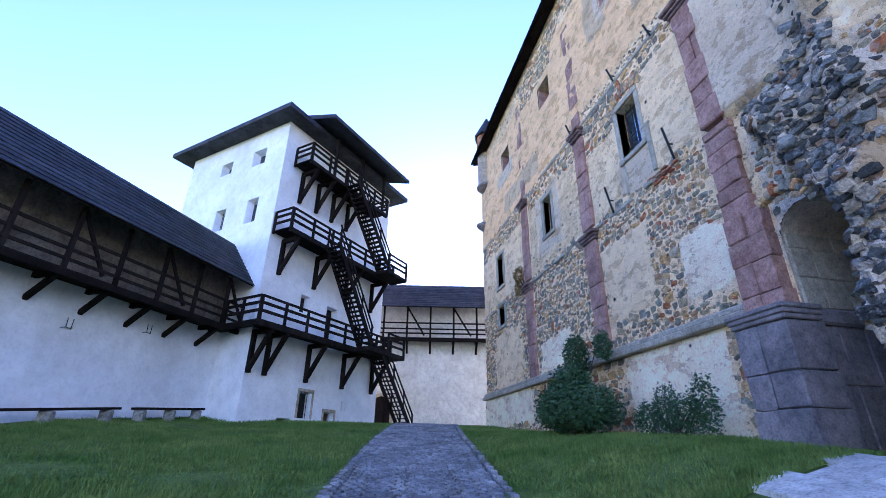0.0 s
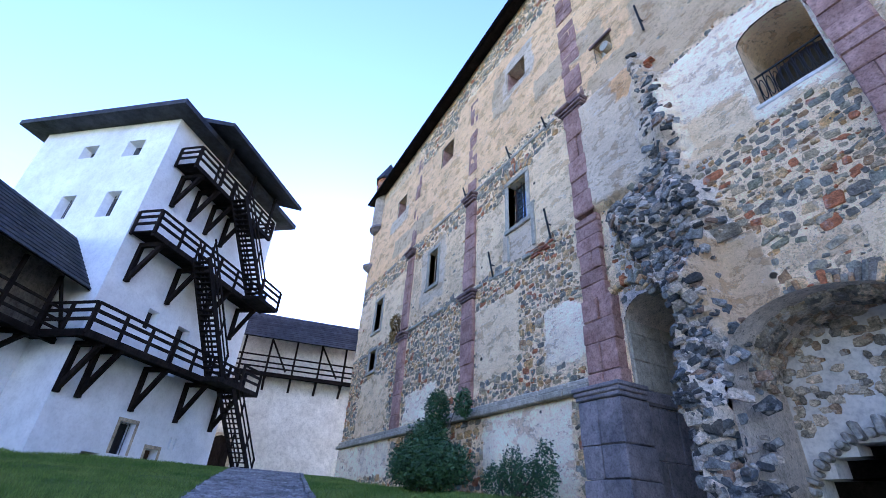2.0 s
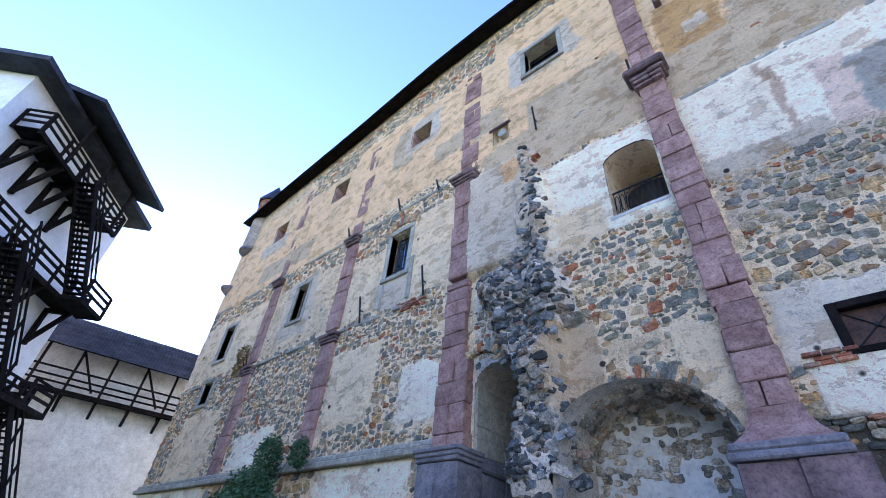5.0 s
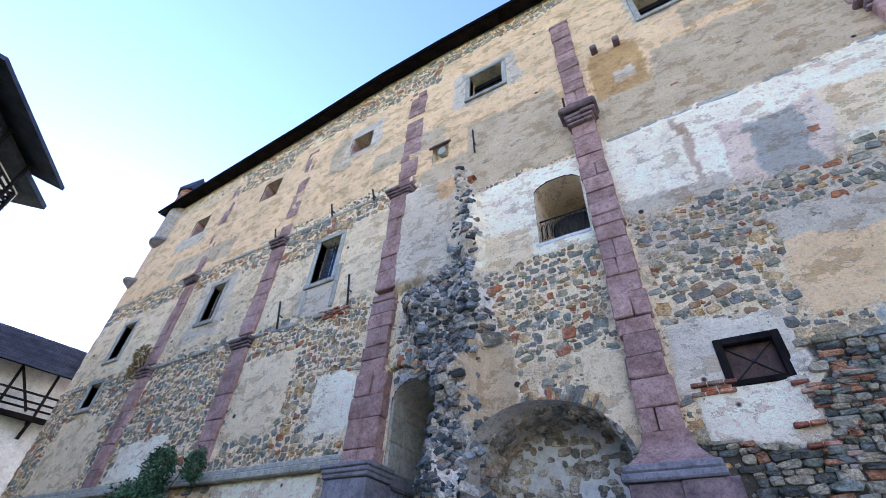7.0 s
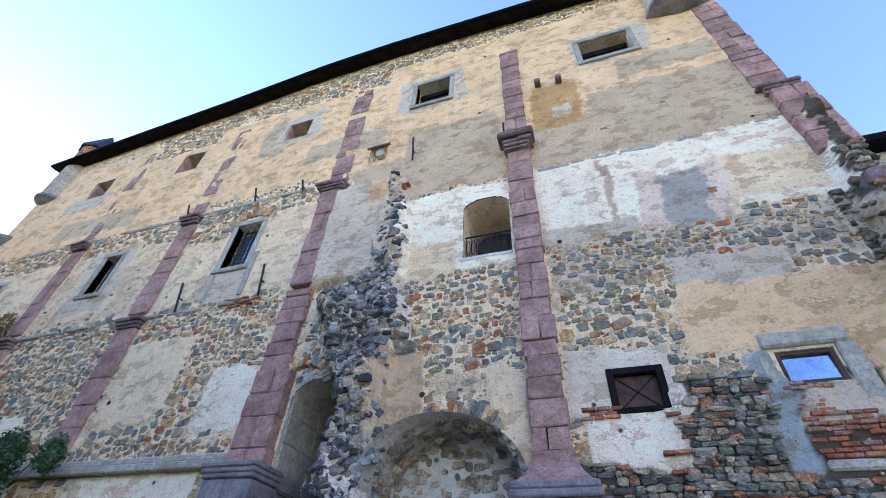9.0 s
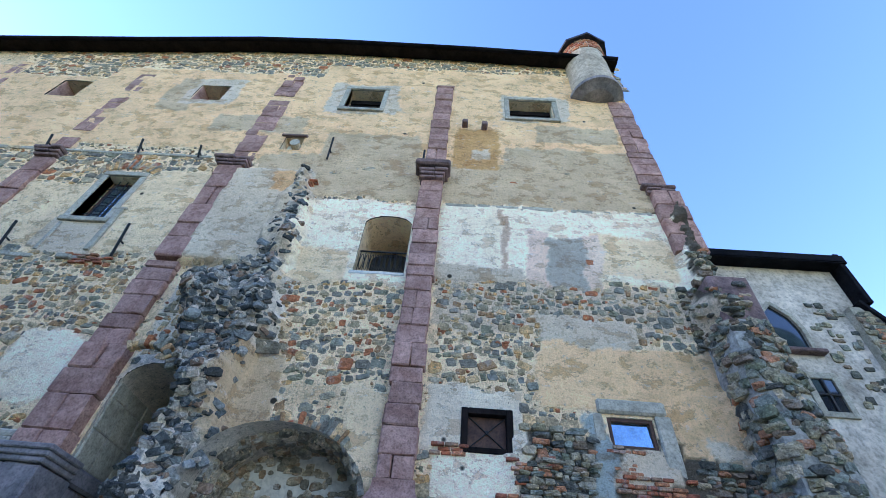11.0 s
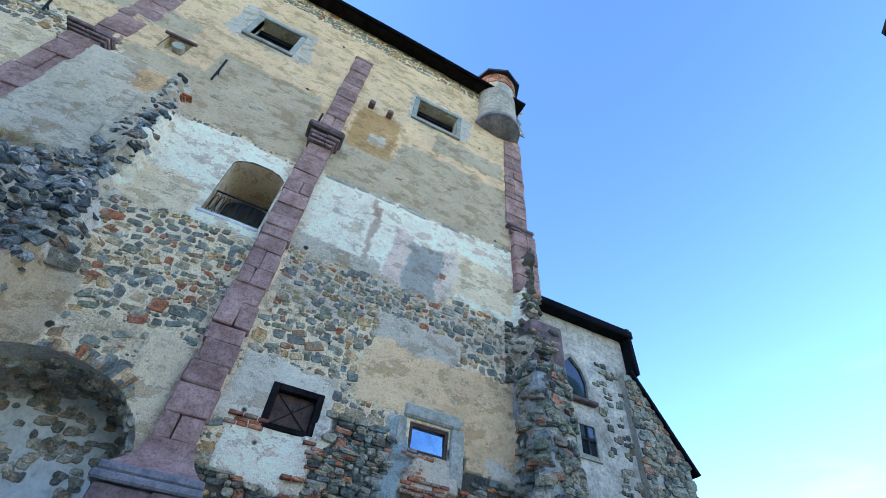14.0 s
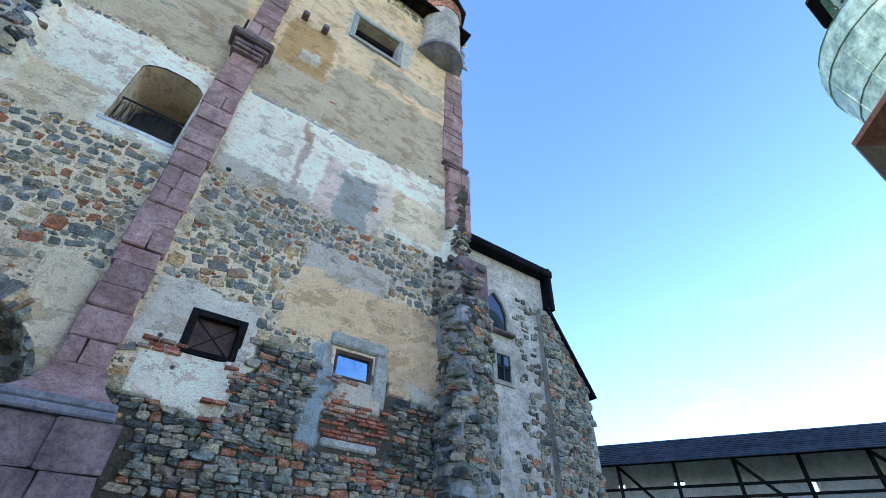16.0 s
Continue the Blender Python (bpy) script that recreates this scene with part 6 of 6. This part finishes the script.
    for i in np.nonzero((lp > 0.3) & ~((lz > 8.9) & ((lx < -4.75) | (rnd.rand(2000) < 0.25))))[0]:
        nrm = Vector((-float(np.clip(ls[i], -0.7, 0.7)) + rr.gauss(0, 0.2), -1, rr.gauss(0, 0.25))).normalized()
        ax = Vector((0, 0, 1)).cross(nrm).normalized()
        w = rr.uniform(0.05, 0.19)
        laid_stone(torn, Vector((float(lx[i]), FY - float(lp[i]) + 0.03, float(lz[i]))), w, w * rr.uniform(0.35, 0.75), rr.uniform(0.03, 0.1), nrm, *tilted(ax, nrm, rr.gauss(0, 0.35)), rr)
    tagged(part("rubble", mixed, M_RUBBLE, facade), kind="stuff")
    tagged(part("torn_masonry", dark, M_DARKRUB, facade), kind="stuff")
    tagged(part("stub_masonry", torn, M_STUBROCK, facade), kind="stuff")
    shapes = []
    for k in range(14):
        g_ = Geo()
        laid_stone(g_, Vector((0, 0, 0)), 0.5, 0.5, 1.0, Vector((0, -1, 0)), Vector((1, 0, 0)), Vector((0, 0, 1)), rr)
        shapes.append(g_.mesh("stone", M_DARKRUB))
    for n_, (c, w, h, th) in enumerate(near):
        o = part("stone", shapes[n_ % 14], M_DARKRUB, facade)
        o.matrix_basis = Matrix.LocRotScale(c, Euler((0, rr.uniform(-0.12, 0.12), 0)), (w, th, h))


stone_field()


# rough arch stones round the recess and over the barred window
def voussoirs(cx, zs, hw, rise, a0, a1, n_, depth, mat, y, ln=0.35):
    rr = random.Random(int(cx * 10) + n_)
    for i in range(n_):
        a = a0 + (a1 - a0) * (i + 0.5) / n_
        l_ = ln * rr.uniform(0.4, 1.2)
        c = Vector((cx + hw * math.cos(a), y, zs + rise * math.sin(a)))
        out = Vector((math.cos(a) / hw, 0, math.sin(a) / rise)).normalized()
        g_ = Geo().beam(c + Vector((0, rr.uniform(-0.03, 0.02), 0)), c + out * l_, 0.12 * rr.uniform(0.6, 1.3), depth, 0.03, up=(0, 1, 0))
        part("voussoir", g_, mat, facade)


voussoirs(-2.55, 3.5, 1.58, 1.33, 0.85, 2.3, 26, 0.2, M_RUBBLE, FY + 0.03, 0.34)
voussoirs(-2.75, 1.45, 1.35, 1.25, 0.3, 2.85, 22, 0.25, M_MORTAR, FY + 0.95, 0.26)
voussoirs(-10.5, 12.2, 1.1, 0.75, 0.6, 2.55, 26, 0.12, M_RUBBLE, FY + 0.02, 0.45)
voussoirs(-5.95, 5.45, 0.62, 0.62, 0.2, 2.2, 12, 0.2, M_RUBBLE, FY - 0.6, 0.3)

# stone infill of the recess, with a dark lower arch
rb = Geo()
fill = wall_with_holes(3.7, -0.8, 5.6, [(0.45, 2.95, -0.7, 2.1), (0.75, 2.65, 2.1, 2.42), (1.15, 2.25, 2.42, 2.62)], 0.5)
o = part("recess_back", fill, M_CREAM, facade)
o.location = (-4.45, FY + 1.05, 0)
rr = random.Random(9)
for k in range(240):
    x, z = rr.uniform(-4.1, -1.05), rr.uniform(2.5, 5.0)
    if ((x + 2.75) / 1.68) ** 2 + ((z - 1.6) / 1.7) ** 2 < 1:
        continue
    pebble(rb, Vector((x, FY + 1.055, z)), rr.uniform(0.06, 0.16), rr.uniform(0.05, 0.11), rr.uniform(0.02, 0.06), Vector((0, -1, 0)), Vector((1, 0, 0)), Vector((0, 0, 1)), rr)
ax0, ax1, _, az1, _ = OPEN["arch"]
for k in range(240):  # ragged soffit and rim of the arch
    a = rr.uniform(0.02, math.pi - 0.02)
    o = Vector((math.cos(a), 0, math.sin(a)))
    c = Vector(((ax0 + ax1) / 2 + (ax1 - ax0) / 2 * o.x, FY + rr.uniform(0.0, 1.0) ** 1.6, az1 - 1.3 + 1.3 * o.z))
    laid_stone(rb, c + o * 0.02, rr.uniform(0.06, 0.17), rr.uniform(0.06, 0.18), rr.uniform(0.04, 0.14), -o, Vector((-o.z, 0, o.x)), Vector((0, 1, 0)), rr)
tagged(part("recess_rubble", rb, M_RECESS, facade), kind="stuff")

# stones of the corner stub
sg = Geo()
for k in range(620):
    z = rr.uniform(-0.3, 7.5)
    a = rr.uniform(math.pi * 0.95, math.pi * 2.1)
    px, py = math.cos(a), math.sin(a)
    q = max(abs(px), abs(py)) ** 0.6
    kk = 1 + 0.25 * (1 - (z + 0.6) / 8.1)
    c = Vector((6.75 + 0.55 * kk * px / q, 9.2 + 0.7 * kk * py / q, z))
    nrm = Vector((px, py, 0.1 * rr.uniform(-1, 1))).normalized()
    ax = Vector((0, 0, 1)).cross(nrm).normalized()
    laid_stone(sg, c - nrm * 0.03, rr.uniform(0.08, 0.2), rr.uniform(0.06, 0.13), rr.uniform(0.05, 0.14), nrm, ax, Vector((0, 0, 1)), rr)
tagged(part("stub_rubble", sg, M_DARKRUB, bs), kind="stuff")
# stones showing in the chapel wall and its buttress
sg = Geo()
for k in range(300):
    x, z = rr.uniform(10.4, 12.0), rr.uniform(2.0, 10.5)
    if rr.random() < (x - 10.4) / 1.8:
        laid_stone(sg, Vector((x, CY - 0.01, z)), rr.uniform(0.06, 0.18), rr.uniform(0.05, 0.14), 0.035, Vector((0, -1, 0)), Vector((1, 0, 0)), Vector((0, 0, 1)), rr)
for k in range(700):
    x, z = rr.uniform(12.05, 13.95), rr.uniform(1.0, 10.1)
    if z < 10.2 - max(0, x - 12.4) * 1.7:
        laid_stone(sg, Vector((x, CY - 0.26, z)), rr.uniform(0.08, 0.2), rr.uniform(0.06, 0.12), 0.05, Vector((0, -1, 0)), Vector((1, 0, 0)), Vector((0, 0, 1)), rr)
tagged(part("chapel_rubble", sg, M_DARKRUB, ch), kind="stuff")

# exposed brick patches
def bricks(x0, x1, z0, z1, seed, keep=0.85, out=0.06):
    rr_ = random.Random(seed)
    z = z0
    k = 0
    while z < z1:
        x = x0 - (0.13 if k % 2 else 0) + rr_.uniform(-0.05, 0.05)
        while x < x1 + rr_.uniform(-0.2, 0.1):
            w = rr_.uniform(0.2, 0.28)
            if rr_.random() < keep:
                part("brick", box1((x, FY - out - rr_.uniform(0, 0.06), z), (x + w - 0.015, FY + 0.1, z + 0.065), 0.012), M_BRICK, facade)
            x += w
        z += 0.08
        k += 1


bricks(3.6, 4.8, 3.68, 4.35, 1, out=0.17)
bricks(3.55, 3.9, 4.4, 4.95, 2, out=0.1)
bricks(0.1, 0.65, 4.55, 4.75, 3)
bricks(1.7, 2.25, 4.1, 4.6, 4, 0.7, 0.14)
bricks(1.5, 2.0, 3.3, 3.9, 7, 0.6, 0.16)
bricks(4.3, 5.3, 2.9, 3.35, 8, 0.65, 0.18)
bricks(2.3, 2.8, 2.9, 3.2, 9, 0.6, 0.16)
bricks(-4.75, -4.5, 12.3, 12.95, 5, 0.6, 0.2)
bricks(-9.9, -9.0, 8.75, 9.05, 6, 0.8)

# arched gate in the west wall, beside the foot of the stair
gate = thing("door_1", "dark arched gateway at the foot of the timber stair", "door", kind="structure", at=(-33.88, 1.66, -0.4), rz=79.01)
gp = [(1.2, 3.0), (1.2, 4.6), (1.35, 5.0), (1.65, 5.3), (2.0, 5.4), (2.35, 5.3), (2.65, 5.0), (2.8, 4.6), (2.8, 3.0)]
part("leaf", Geo().add([(x, 1.17, z) for x, z in gp] + [(x, 1.3, z) for x, z in gp], [tuple(range(9))] + [(i, 9 + i, 9 + (i + 1) % 9, (i + 1) % 9) for i in range(9)]), M_TIMBER, gate)
for (a, c), (b, d) in zip(gp, gp[1:]):
    part("arch_stone", Geo().beam((a, 1.15, c), (b, 1.15, d), 0.2, 0.16, up=(0, 1, 0)), M_STAIN, gate)

# iron hooks left in the limewash of the south wall
for s0, z0 in ((6.0, 5.0), (2.9, 5.55)):
    hk = thing("iron_hook", "bent black iron hook in the limewashed wall", "hook", "hooks", at=(-22.51 + 0.873 * s0 - 0.487 * 1.24, -4.74 - 0.487 * s0 - 0.873 * 1.24, z0), rz=LA)
    g = Geo()
    for a, b in (((0, 0.05, 0.35), (0.02, 0.08, 0.0)), ((0.02, 0.08, 0.0), (0.2, 0.08, 0.02)), ((0.2, 0.05, 0.35), (0.2, 0.08, 0.02)), ((0.2, 0.08, 0.02), (0.38, 0.08, -0.03))):
        g.tube(a, b, 0.014, 6)
    part("hook", g, M_IRON, hk)
